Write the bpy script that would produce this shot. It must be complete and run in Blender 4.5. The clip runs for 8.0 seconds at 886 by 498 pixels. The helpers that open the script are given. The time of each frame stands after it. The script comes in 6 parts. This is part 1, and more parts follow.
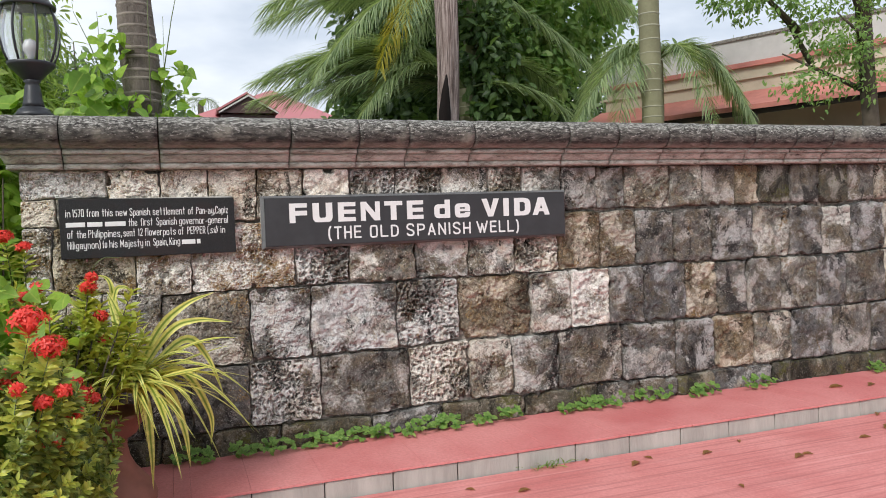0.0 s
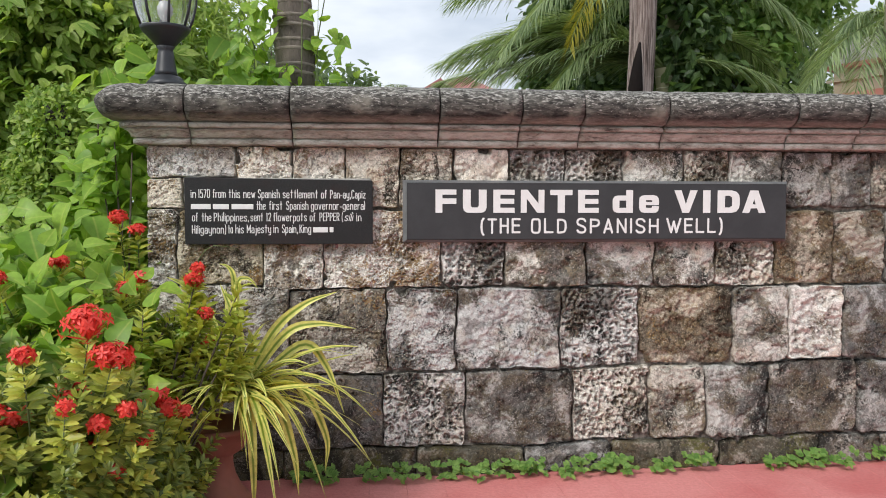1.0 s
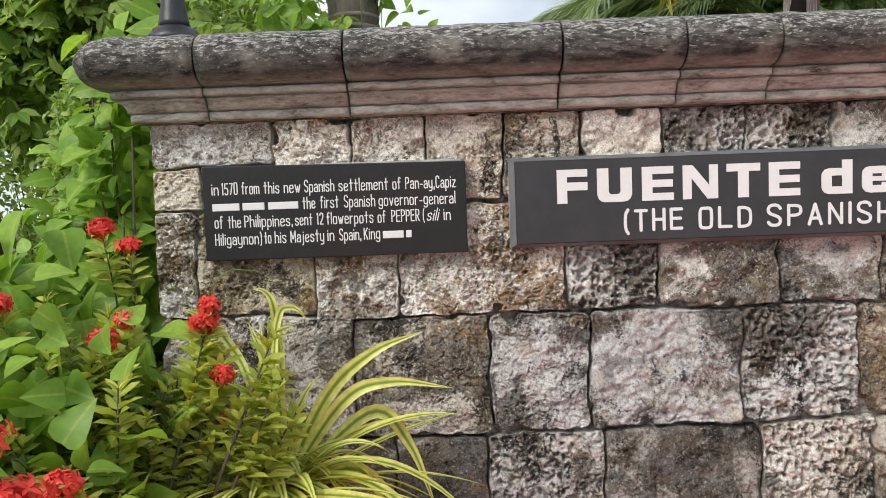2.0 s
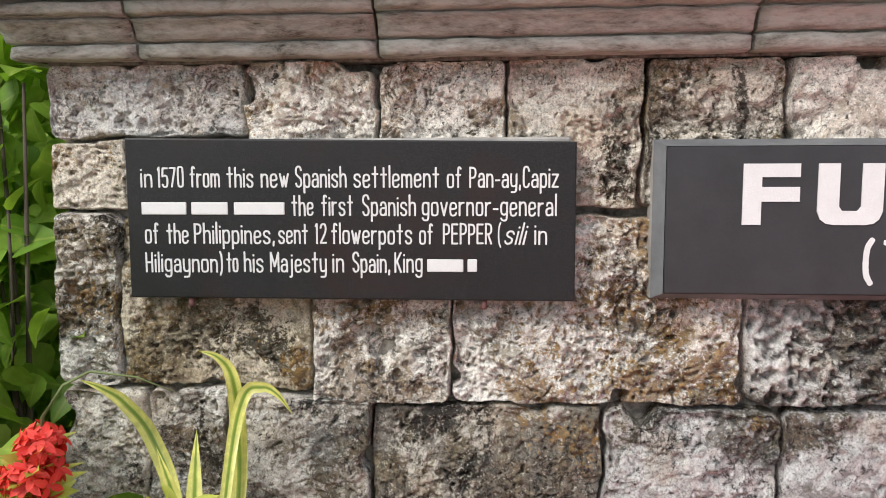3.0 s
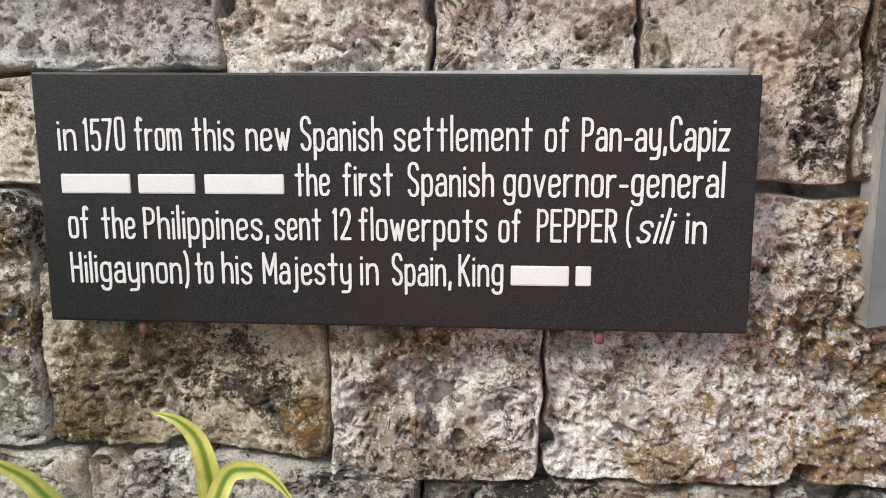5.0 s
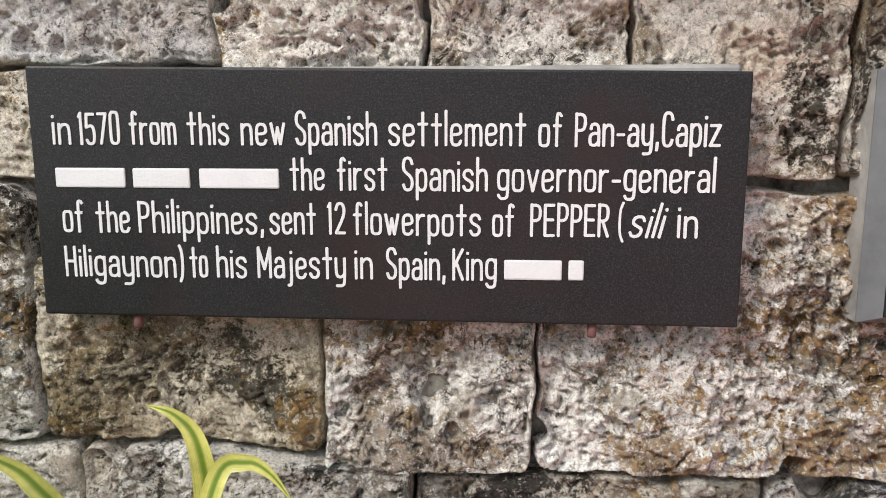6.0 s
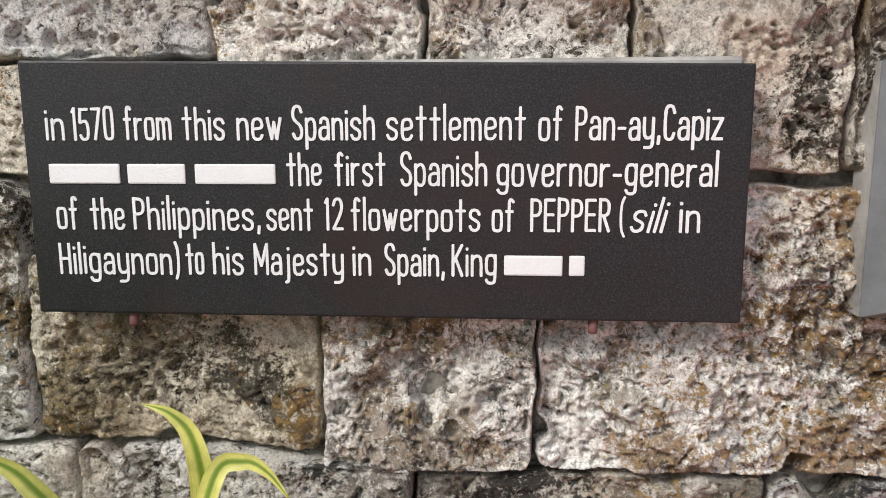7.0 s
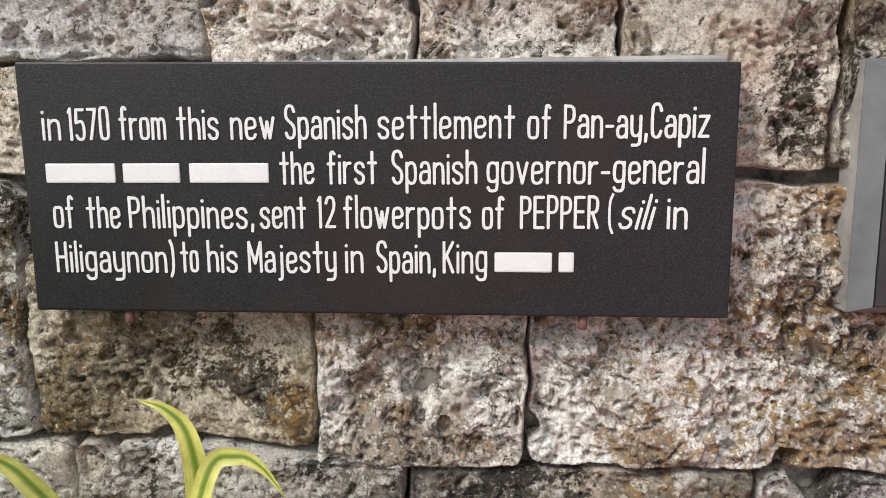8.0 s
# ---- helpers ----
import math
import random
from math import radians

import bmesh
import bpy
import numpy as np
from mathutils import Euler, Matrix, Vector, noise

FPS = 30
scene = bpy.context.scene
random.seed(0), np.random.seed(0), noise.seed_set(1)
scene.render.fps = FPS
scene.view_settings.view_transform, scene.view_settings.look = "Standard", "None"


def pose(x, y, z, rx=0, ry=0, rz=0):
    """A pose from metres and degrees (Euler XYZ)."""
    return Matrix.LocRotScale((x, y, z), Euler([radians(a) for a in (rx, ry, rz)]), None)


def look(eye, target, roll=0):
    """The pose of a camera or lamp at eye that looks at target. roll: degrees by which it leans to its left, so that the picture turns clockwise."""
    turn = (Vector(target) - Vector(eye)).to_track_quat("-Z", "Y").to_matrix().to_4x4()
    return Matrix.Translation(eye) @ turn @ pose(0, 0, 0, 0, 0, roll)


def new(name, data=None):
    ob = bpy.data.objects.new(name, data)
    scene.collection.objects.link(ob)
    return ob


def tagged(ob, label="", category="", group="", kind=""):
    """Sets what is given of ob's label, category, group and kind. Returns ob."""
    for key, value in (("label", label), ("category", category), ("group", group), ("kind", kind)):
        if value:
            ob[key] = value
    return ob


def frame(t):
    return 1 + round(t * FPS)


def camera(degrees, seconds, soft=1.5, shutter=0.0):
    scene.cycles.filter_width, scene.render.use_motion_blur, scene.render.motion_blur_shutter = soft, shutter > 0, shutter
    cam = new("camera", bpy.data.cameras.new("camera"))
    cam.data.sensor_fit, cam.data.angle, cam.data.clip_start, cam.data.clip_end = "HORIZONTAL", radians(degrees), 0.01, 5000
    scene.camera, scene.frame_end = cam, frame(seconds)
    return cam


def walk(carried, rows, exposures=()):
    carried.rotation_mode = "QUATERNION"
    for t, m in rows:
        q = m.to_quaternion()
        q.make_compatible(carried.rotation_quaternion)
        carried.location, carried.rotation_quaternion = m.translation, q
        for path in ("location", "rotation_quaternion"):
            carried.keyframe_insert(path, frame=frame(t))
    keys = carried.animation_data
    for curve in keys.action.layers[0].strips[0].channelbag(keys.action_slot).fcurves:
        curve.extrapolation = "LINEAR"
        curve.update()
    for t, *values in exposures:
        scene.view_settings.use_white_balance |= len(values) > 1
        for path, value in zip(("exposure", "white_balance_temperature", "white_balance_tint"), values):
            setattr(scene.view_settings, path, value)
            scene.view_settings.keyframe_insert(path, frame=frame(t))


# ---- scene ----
cam = camera(61.5, 8.0, 0.95)
PATH = [
    (0, (0.518, -3.962, 1.257), (1.19, -2.079, 1.189), -2.1),
    (0.2, (0.649, -3.901, 1.206), (1.162, -1.969, 1.152), -1.1),
    (0.5, (0.807, -3.737, 1.241), (1.065, -1.755, 1.167), 0.4),
    (0.7, (0.813, -3.586, 1.281), (1.0, -1.597, 1.188), 0.6),
    (1, (0.809, -3.31, 1.278), (0.991, -1.321, 1.187), -0.0),
    (1.2, (0.798, -3.137, 1.296), (0.988, -1.149, 1.177), -0.6),
    (1.5, (0.824, -2.828, 1.306), (0.962, -0.838, 1.159), -1.6),
    (1.7, (0.808, -2.605, 1.336), (0.882, -0.612, 1.189), -2.2),
    (2, (0.735, -2.307, 1.308), (0.725, -0.311, 1.181), -2.1),
    (2.2, (0.695, -2.083, 1.331), (0.638, -0.089, 1.194), -1.9),
    (3.3, (0.646, -1.124, 1.378), (0.45, 0.854, 1.161), 0.4),
    (3.5, (0.612, -1.005, 1.365), (0.384, 0.97, 1.145), 0.5),
    (4, (0.543, -0.861, 1.37), (0.336, 1.108, 1.091), 0.1),
    (4.5, (0.542, -0.852, 1.373), (0.349, 1.115, 1.066), -0.2),
    (6, (0.539, -0.861, 1.369), (0.382, 1.108, 1.051), -0.0),
    (6.5, (0.539, -0.857, 1.365), (0.384, 1.111, 1.048), -0.1),
    (7, (0.538, -0.851, 1.366), (0.384, 1.117, 1.04), -0.2),
    (7.5, (0.547, -0.852, 1.361), (0.39, 1.115, 1.037), -0.4),
    (8, (0.55, -0.862, 1.36), (0.393, 1.107, 1.045), -0.4),
]
walk(cam, [(t, look(eye, target, roll)) for t, eye, target, roll in PATH], [(0, 0.41, 6280, 9), (2.2, 0.49, 6350, 8), (3.4, 0.65, 6320, 11), (8, 0.65, 6320, 11)])

# ---- sky and sun: bright overcast day ----
SUN_EL, SUN_AZ = radians(41), radians(224)
world = bpy.data.worlds.new("overcast_sky")
scene.world = world
world.use_nodes = True
wn, wl = world.node_tree.nodes, world.node_tree.links
wn.clear()
w_out, w_bg = wn.new("ShaderNodeOutputWorld"), wn.new("ShaderNodeBackground")
w_sky = wn.new("ShaderNodeTexSky")
w_sky.sky_type, w_sky.sun_disc, w_sky.sun_elevation, w_sky.sun_rotation = "NISHITA", False, SUN_EL, SUN_AZ
w_sky.air_density, w_sky.dust_density = 1.0, 3.0
w_co, w_map, w_no, w_ra, w_mix = (wn.new("ShaderNodeTexCoord"), wn.new("ShaderNodeMapping"), wn.new("ShaderNodeTexNoise"),
                                 wn.new("ShaderNodeValToRGB"), wn.new("ShaderNodeMix"))
w_map.inputs["Scale"].default_value = (1.6, 1.6, 4.5)
w_no.inputs["Scale"].default_value, w_no.inputs["Detail"].default_value, w_no.inputs["Roughness"].default_value = 2.2, 5, 0.5
w_ra.color_ramp.elements[0].position, w_ra.color_ramp.elements[0].color = 0.36, (4.9, 5.4, 6.2, 1)
w_ra.color_ramp.elements[1].position, w_ra.color_ramp.elements[1].color = 0.60, (8.0, 8.2, 8.6, 1)
w_mix.data_type, w_mix.blend_type = "RGBA", "MIX"
w_mix.inputs["Factor"].default_value = 0.9
wl.new(w_co.outputs["Generated"], w_map.inputs["Vector"])
wl.new(w_map.outputs["Vector"], w_no.inputs["Vector"])
wl.new(w_no.outputs["Fac"], w_ra.inputs["Fac"])
wl.new(w_sky.outputs["Color"], w_mix.inputs["A"])
wl.new(w_ra.outputs["Color"], w_mix.inputs["B"])
wl.new(w_mix.outputs["Result"], w_bg.inputs["Color"])
w_bg.inputs["Strength"].default_value = 0.1
wl.new(w_bg.outputs["Background"], w_out.inputs["Surface"])

sun = new("sun", bpy.data.lights.new("sun", "SUN"))
sun.data.energy, sun.data.angle, sun.data.color = 2.3, radians(18), (1.0, 0.96, 0.9)
SUN_WAY = Vector((math.sin(SUN_AZ) * math.cos(SUN_EL), math.cos(SUN_AZ) * math.cos(SUN_EL), math.sin(SUN_EL)))
sun.matrix_world = look(SUN_WAY * 30, (0, 0, 0))


# ---- material helpers ----
class Nodes:
    def __init__(self, name):
        self.mat = bpy.data.materials.new(name)
        self.mat.use_nodes = True
        self.tree = self.mat.node_tree
        self.bsdf = self.tree.nodes["Principled BSDF"]
        self.out = self.tree.nodes["Material Output"]

    def link(self, a, b):
        self.tree.links.new(a, b)

    def put(self, sock, v):
        if isinstance(v, bpy.types.NodeSocket):
            self.link(v, sock)
        elif isinstance(v, tuple) and len(v) == 3 and sock.type == "RGBA":
            sock.default_value = (*v, 1)
        else:
            sock.default_value = v

    def node(self, kind):
        return self.tree.nodes.new(kind)

    def position(self, stretch=(1, 1, 1), jitter=0.0):
        g = self.node("ShaderNodeNewGeometry").outputs["Position"]
        if jitter:
            r = self.node("ShaderNodeObjectInfo").outputs["Random"]
            m = self.node("ShaderNodeVectorMath")
            m.operation = "MULTIPLY_ADD"
            m.inputs[1].default_value = (jitter, jitter * 0.7, jitter * 1.3)
            self.link(r, m.inputs[0])
            self.link(g, m.inputs[2])
            g = m.outputs[0]
        if stretch != (1, 1, 1):
            s = self.node("ShaderNodeVectorMath")
            s.operation = "MULTIPLY"
            s.inputs[1].default_value = stretch
            self.link(g, s.inputs[0])
            g = s.outputs[0]
        return g

    def noise(self, vec, scale, detail=5, rough=0.6, distort=0.0):
        n = self.node("ShaderNodeTexNoise")
        self.link(vec, n.inputs["Vector"])
        for k, v in (("Scale", scale), ("Detail", detail), ("Roughness", rough), ("Distortion", distort)):
            n.inputs[k].default_value = v
        return n.outputs["Fac"]

    def warped(self, vec, scale, amount):
        n = self.node("ShaderNodeTexNoise")
        self.link(vec, n.inputs["Vector"])
        n.inputs["Scale"].default_value, n.inputs["Detail"].default_value = scale, 4
        m = self.node("ShaderNodeVectorMath")
        m.operation = "MULTIPLY_ADD"
        m.inputs[1].default_value = (amount, amount, amount)
        self.link(n.outputs["Color"], m.inputs[0])
        self.link(vec, m.inputs[2])
        return m.outputs[0]

    def cells(self, vec, scale, feature="F1", out="Distance", rand=1.0):
        n = self.node("ShaderNodeTexVoronoi")
        n.feature = feature
        self.link(vec, n.inputs["Vector"])
        n.inputs["Scale"].default_value, n.inputs["Randomness"].default_value = scale, rand
        return n.outputs[out]

    def ramp(self, fac, *stops):
        n = self.node("ShaderNodeValToRGB")
        e = n.color_ramp.elements
        while len(e) < len(stops):
            e.new(0.5)
        for el, (p, c) in zip(e, stops):
            el.position, el.color = p, ((c, c, c, 1) if isinstance(c, (int, float)) else (*c, 1))
        self.link(fac, n.inputs["Fac"])
        return n.outputs["Color"]

    def mix(self, fac, a, b, mode="MIX"):
        n = self.node("ShaderNodeMix")
        n.data_type, n.blend_type = "RGBA", mode
        self.put(n.inputs["Factor"], fac)
        self.put(n.inputs["A"], a)
        self.put(n.inputs["B"], b)
        return n.outputs["Result"]

    def math(self, op, a, b=0.0, c=0.0):
        n = self.node("ShaderNodeMath")
        n.operation = op
        self.put(n.inputs[2], c)
        self.put(n.inputs[0], a)
        self.put(n.inputs[1], b)
        return n.outputs[0]

    def random(self):
        return self.node("ShaderNodeObjectInfo").outputs["Random"]

    def island(self):
        return self.node("ShaderNodeNewGeometry").outputs["Random Per Island"]

    def uv(self):
        return self.node("ShaderNodeUVMap").outputs["UV"]

    def axis(self, vec, which):
        s = self.node("ShaderNodeSeparateXYZ")
        self.link(vec, s.inputs[0])
        return s.outputs[which]

    def bump(self, height, dist, strength=1.0, normal=None):
        b = self.node("ShaderNodeBump")
        b.inputs["Strength"].default_value, b.inputs["Distance"].default_value = strength, dist
        self.link(height, b.inputs["Height"])
        if normal is not None:
            self.link(normal, b.inputs["Normal"])
        return b.outputs["Normal"]

    def done(self, color, rough=0.9, normal=None, metal=0.0, spec=0.5, **more):
        for key, v in (("Base Color", color), ("Roughness", rough), ("Metallic", metal), ("Specular IOR Level", spec)):
            self.put(self.bsdf.inputs[key], v)
        if normal is not None:
            self.link(normal, self.bsdf.inputs["Normal"])
        for key, v in more.items():
            self.put(self.bsdf.inputs[key.replace("_", " ")], v)
        return self.mat


def stone_material(name, pale, grey, dark, cover, ochre=0.60, ochre_color=(0.20, 0.125, 0.045), pits=1.0):
    """Weathered coral stone: a pale lime skin, grainy olive and black lichen in ragged patches, ochre moss, cracks and pits."""
    n = Nodes(name)
    v = n.position(jitter=9.0)
    r = n.random()
    fine = n.noise(v, 26, 13, 0.72, 0.35)
    grit = n.noise(v, 230, 5, 0.75, 0.5)
    speck = n.noise(v, 85, 8, 0.78, 0.3)
    # grain that frays the edge of every patch
    fray = n.math("ADD", n.math("MULTIPLY", n.math("SUBTRACT", speck, 0.5), 0.85), n.math("MULTIPLY", n.math("SUBTRACT", grit, 0.5), 0.55))

    def patch(scale, jitter, level, most, stretch=(1, 1, 1)):
        region = n.math("MULTIPLY_ADD", n.noise(n.position(stretch, jitter), scale, 6, 0.60, 0.6), 1.7, -0.35)
        return n.ramp(n.math("ADD", region, fray), (level, 0.0), (level + 0.05, most))

    col = n.ramp(fine, (0.30, tuple(c * 0.42 for c in pale)), (0.40, tuple(c * 0.82 for c in pale)), (0.50, pale), (0.66, tuple(min(0.88, c * 1.10) for c in pale)))
    col = n.mix(n.ramp(n.noise(v, 6, 9, 0.68), (0.50, 0.0), (0.62, 0.5)), col, tuple(c * f for c, f in zip(pale, (0.74, 0.62, 0.46))))
    olive = tuple(c * f for c, f in zip(grey, (0.95, 0.80, 0.56)))
    col = n.mix(patch(11, 3.0, 0.63, 0.7), col, grey)
    shade = n.math("MULTIPLY", n.math("SUBTRACT", r, 0.5), 0.05)
    lichen = n.mix(n.ramp(n.noise(v, 9, 7, 0.7), (0.44, 0.0), (0.56, 0.9)), grey, olive)
    lichen = n.mix(n.ramp(speck, (0.42, 0.85), (0.52, 0.0)), lichen, dark)
    region = n.math("ADD", n.math("MULTIPLY_ADD", n.noise(v, 5.0, 7, 0.60, 0.6), 1.6, -0.30), n.math("ADD", shade, fray))
    col = n.mix(n.ramp(region, (0.535 - cover, 0.0), (0.575 - cover, 0.94)), col, lichen)
    col = n.mix(patch(7, 6.0, 0.69 - 0.5 * cover, 0.92, (1.0, 1.0, 0.6)), col, tuple(c * 0.8 for c in dark))
    col = n.mix(patch(5.0, 13.0, ochre + 0.05, 0.85), col, n.ramp(speck, (0.40, tuple(c * 0.35 for c in ochre_color)), (0.60, tuple(c * 1.5 for c in ochre_color))))
    col = n.mix(n.ramp(n.noise(v, 110, 8, 0.8), (0.575, 0.0), (0.60, 0.8)), col, tuple(min(0.85, c * 1.12) for c in pale))
    crack = n.ramp(n.math("ABSOLUTE", n.math("SUBTRACT", n.noise(v, 19, 9, 0.68, 0.9), 0.5)), (0.0, 1.0), (0.014, 0.0))
    crack = n.math("MULTIPLY", crack, n.ramp(n.noise(v, 5, 3, 0.5), (0.46, 0.0), (0.56, 0.9)))
    col = n.mix(crack, col, tuple(c * 0.6 for c in dark))
    bent = n.warped(v, 55, 0.035)
    holes = n.ramp(n.cells(bent, 62), (0.08, 1.0), (0.15, 0.0))
    holes = n.math("MULTIPLY", holes, n.ramp(n.noise(v, 9, 3, 0.5), (0.50, 0.0), (0.56, 1.0)))
    edge = n.ramp(n.math("ABSOLUTE", n.math("SUBTRACT", n.noise(v, 15, 13, 0.70, 0.5), 0.520)), (0.0, 0.6), (0.008, 0.0))
    col = n.mix(edge, col, tuple(c * 0.8 for c in dark))
    col = n.mix(n.math("MULTIPLY", holes, min(0.9, 0.75 * pits)), col, tuple(c * 0.4 for c in dark))
    col = n.mix(1.0, col, n.ramp(r, (0.0, (0.88, 0.89, 0.92)), (0.5, (1.0, 0.985, 0.96)), (1.0, (1.10, 1.06, 1.0))), "MULTIPLY")
    col = n.mix(1.0, col, n.ramp(grit, (0.36, 0.40), (0.46, 0.94), (0.60, 1.30)), "MULTIPLY")
    flecks = n.math("MULTIPLY", n.ramp(n.noise(v, 130, 5, 0.7, 0.8), (0.37, 0.9), (0.42, 0.0)), n.ramp(n.noise(v, 8, 5, 0.6), (0.46, 0.0), (0.56, 1.0)))
    col = n.mix(flecks, col, tuple(c * 0.7 for c in dark))
    height = n.math("ADD", n.math("MULTIPLY", fine, 0.40), n.math("ADD", n.math("MULTIPLY", grit, 0.30), n.math("MULTIPLY", speck, 0.65)))
    height = n.math("SUBTRACT", n.math("SUBTRACT", height, n.math("MULTIPLY", flecks, 0.3)), n.math("ADD", n.math("MULTIPLY", holes, 0.8 * pits), n.math("MULTIPLY", crack, 0.35)))
    return n.done(col, 0.95, n.bump(height, 0.0075, 1.0), spec=0.12)


STONE = {
    "c": stone_material("clean_pale_coral_stone", (0.77, 0.74, 0.685), (0.36, 0.305, 0.245), (0.07, 0.062, 0.05), -0.085, 0.70),
    "w": stone_material("pale_coral_stone", (0.69, 0.645, 0.57), (0.265, 0.232, 0.18), (0.055, 0.049, 0.038), 0.005, 0.64),
    "v": stone_material("light_grey_coral_stone", (0.60, 0.585, 0.55), (0.20, 0.193, 0.178), (0.038, 0.041, 0.039), 0.05, 0.80),
    "q": stone_material("pitted_grey_coral_stone", (0.66, 0.635, 0.59), (0.21, 0.195, 0.172), (0.036, 0.034, 0.03), 0.015, 0.78, pits=1.0),
    "g": stone_material("grey_coral_stone", (0.50, 0.485, 0.445), (0.19, 0.183, 0.165), (0.042, 0.041, 0.038), 0.075, 0.78),
    "d": stone_material("dark_coral_stone", (0.38, 0.37, 0.35), (0.14, 0.136, 0.128), (0.034, 0.033, 0.032), 0.12, 0.78),
    "b": stone_material("brown_coral_stone", (0.47, 0.425, 0.36), (0.20, 0.17, 0.128), (0.042, 0.036, 0.027), 0.07, 0.67),
    "o": stone_material("olive_brown_coral_stone", (0.60, 0.545, 0.44), (0.26, 0.225, 0.16), (0.05, 0.044, 0.032), 0.05, 0.68),
    "p": stone_material("pitted_coral_stone", (0.84, 0.80, 0.73), (0.29, 0.255, 0.19), (0.06, 0.052, 0.04), 0.02, 0.545, (0.23, 0.135, 0.045), pits=1.3),
    "m": stone_material("mossy_coral_stone", (0.28, 0.26, 0.22), (0.11, 0.104, 0.08), (0.036, 0.034, 0.027), 0.20, 0.60, (0.085, 0.085, 0.025)),
}


def mortar_material():
    n = Nodes("lime_mortar")
    v = n.position()
    f = n.noise(v, 40, 7, 0.7)
    col = n.ramp(f, (0.36, (0.06, 0.055, 0.048)), (0.50, (0.22, 0.205, 0.175)), (0.66, (0.42, 0.395, 0.345)))
    return n.done(col, 0.95, n.bump(f, 0.01), spec=0.2)


def coping_material():
    n = Nodes("cornice_stone")
    v = n.position(jitter=5.0)
    streak = n.noise(n.position((1.0, 2.5, 2.5), 5.0), 9, 7, 0.7, 0.5)
    fine = n.noise(n.position((0.6, 2.0, 2.0), 5.0), 60, 7, 0.75)
    col = n.ramp(n.math("ADD", n.math("MULTIPLY", streak, 0.6), n.math("MULTIPLY", fine, 0.4)),
                 (0.36, (0.07, 0.066, 0.056)), (0.44, (0.33, 0.315, 0.27)), (0.56, (0.58, 0.585, 0.525)))
    # black algae crust on the weathered upper roll, with pale worn flecks
    up = n.node("ShaderNodeMapRange")
    up.inputs["From Min"].default_value, up.inputs["From Max"].default_value = 1.655, 1.70
    zz = n.axis(n.position(), 2)
    n.link(zz, up.inputs["Value"])
    crust = n.math("MULTIPLY", up.outputs["Result"], n.ramp(n.noise(n.position((0.7, 1.5, 1.5), 5.0), 14, 8, 0.72, 0.6), (0.30, 0.55), (0.46, 1.0)))
    col = n.mix(crust, col, n.ramp(n.noise(n.position((0.5, 1.6, 1.6), 5.0), 30, 6, 0.7), (0.40, (0.030, 0.028, 0.026)), (0.62, (0.12, 0.113, 0.10))))
    high = n.node("ShaderNodeMapRange")
    high.inputs["From Min"].default_value, high.inputs["From Max"].default_value = 1.70, 1.79
    n.link(zz, high.inputs["Value"])
    flecks = n.ramp(n.math("ADD", n.noise(n.position((0.6, 1.6, 1.6), 5.0), 70, 8, 0.8), n.math("MULTIPLY", high.outputs["Result"], 0.10)), (0.60, 0.0), (0.66, 0.9))
    col = n.mix(n.math("MULTIPLY", flecks, n.math("MULTIPLY", up.outputs["Result"], 0.85)), col, (0.52, 0.50, 0.46))
    col = n.mix(n.ramp(n.noise(v, 5, 4, 0.6), (0.60, 0.0), (0.72, 0.45)), col, (0.42, 0.40, 0.33))
    return n.done(col, 0.93, n.bump(n.math("ADD", fine, streak), 0.005), spec=0.2)


def red_concrete(name, base, lighter, brush=True):
    n = Nodes(name)
    v = n.position()
    blot = n.noise(v, 1.6, 6, 0.65, 0.3)
    fine = n.noise(v, 60, 6, 0.7)
    col = n.mix(n.ramp(blot, (0.35, 0.0), (0.65, 1.0)), base, lighter)
    col = n.mix(n.ramp(fine, (0.35, 0.35), (0.6, 0.0)), col, tuple(c * 0.62 for c in base))
    h = fine
    if brush:
        rot = n.node("ShaderNodeMapping")
        rot.inputs["Rotation"].default_value = (0, 0, radians(-24))
        rot.inputs["Scale"].default_value = (0.35, 16, 1)
        n.link(v, rot.inputs["Vector"])
        lines = n.noise(rot.outputs["Vector"], 2.4, 5, 0.65)
        col = n.mix(n.ramp(lines, (0.34, 0.55), (0.52, 0.0)), col, tuple(c * 0.55 for c in base))
        pale = n.ramp(n.noise(rot.outputs["Vector"], 1.4, 6, 0.7), (0.58, 0.0), (0.72, 0.4))
        col = n.mix(pale, col, tuple(min(0.8, c * 1.3 + 0.06) for c in lighter))
        h = n.math("ADD", lines, n.math("MULTIPLY", fine, 0.4))
    return n.done(col, n.ramp(blot, (0.3, 0.55), (0.7, 0.75)), n.bump(h, 0.004, 0.7), spec=0.35)


def plain(name, color, rough=0.7, scale=30, amount=0.25, dist=0.002, metal=0.0, spec=0.5, spread=(1, 1, 1), jitter=0.0):
    n = Nodes(name)
    v = n.position(spread, jitter)
    f = n.noise(v, scale, 6, 0.68)
    g = n.noise(v, scale * 0.12, 4, 0.6)
    col = n.mix(n.math("MULTIPLY", f, amount * 1.4), color, tuple(c * 0.45 for c in color))
    col = n.mix(n.ramp(g, (0.4, 0.0), (0.7, amount)), col, tuple(min(0.85, c * 1.4 + 0.02) for c in color))
    return n.done(col, rough, n.bump(f, dist), metal, spec)


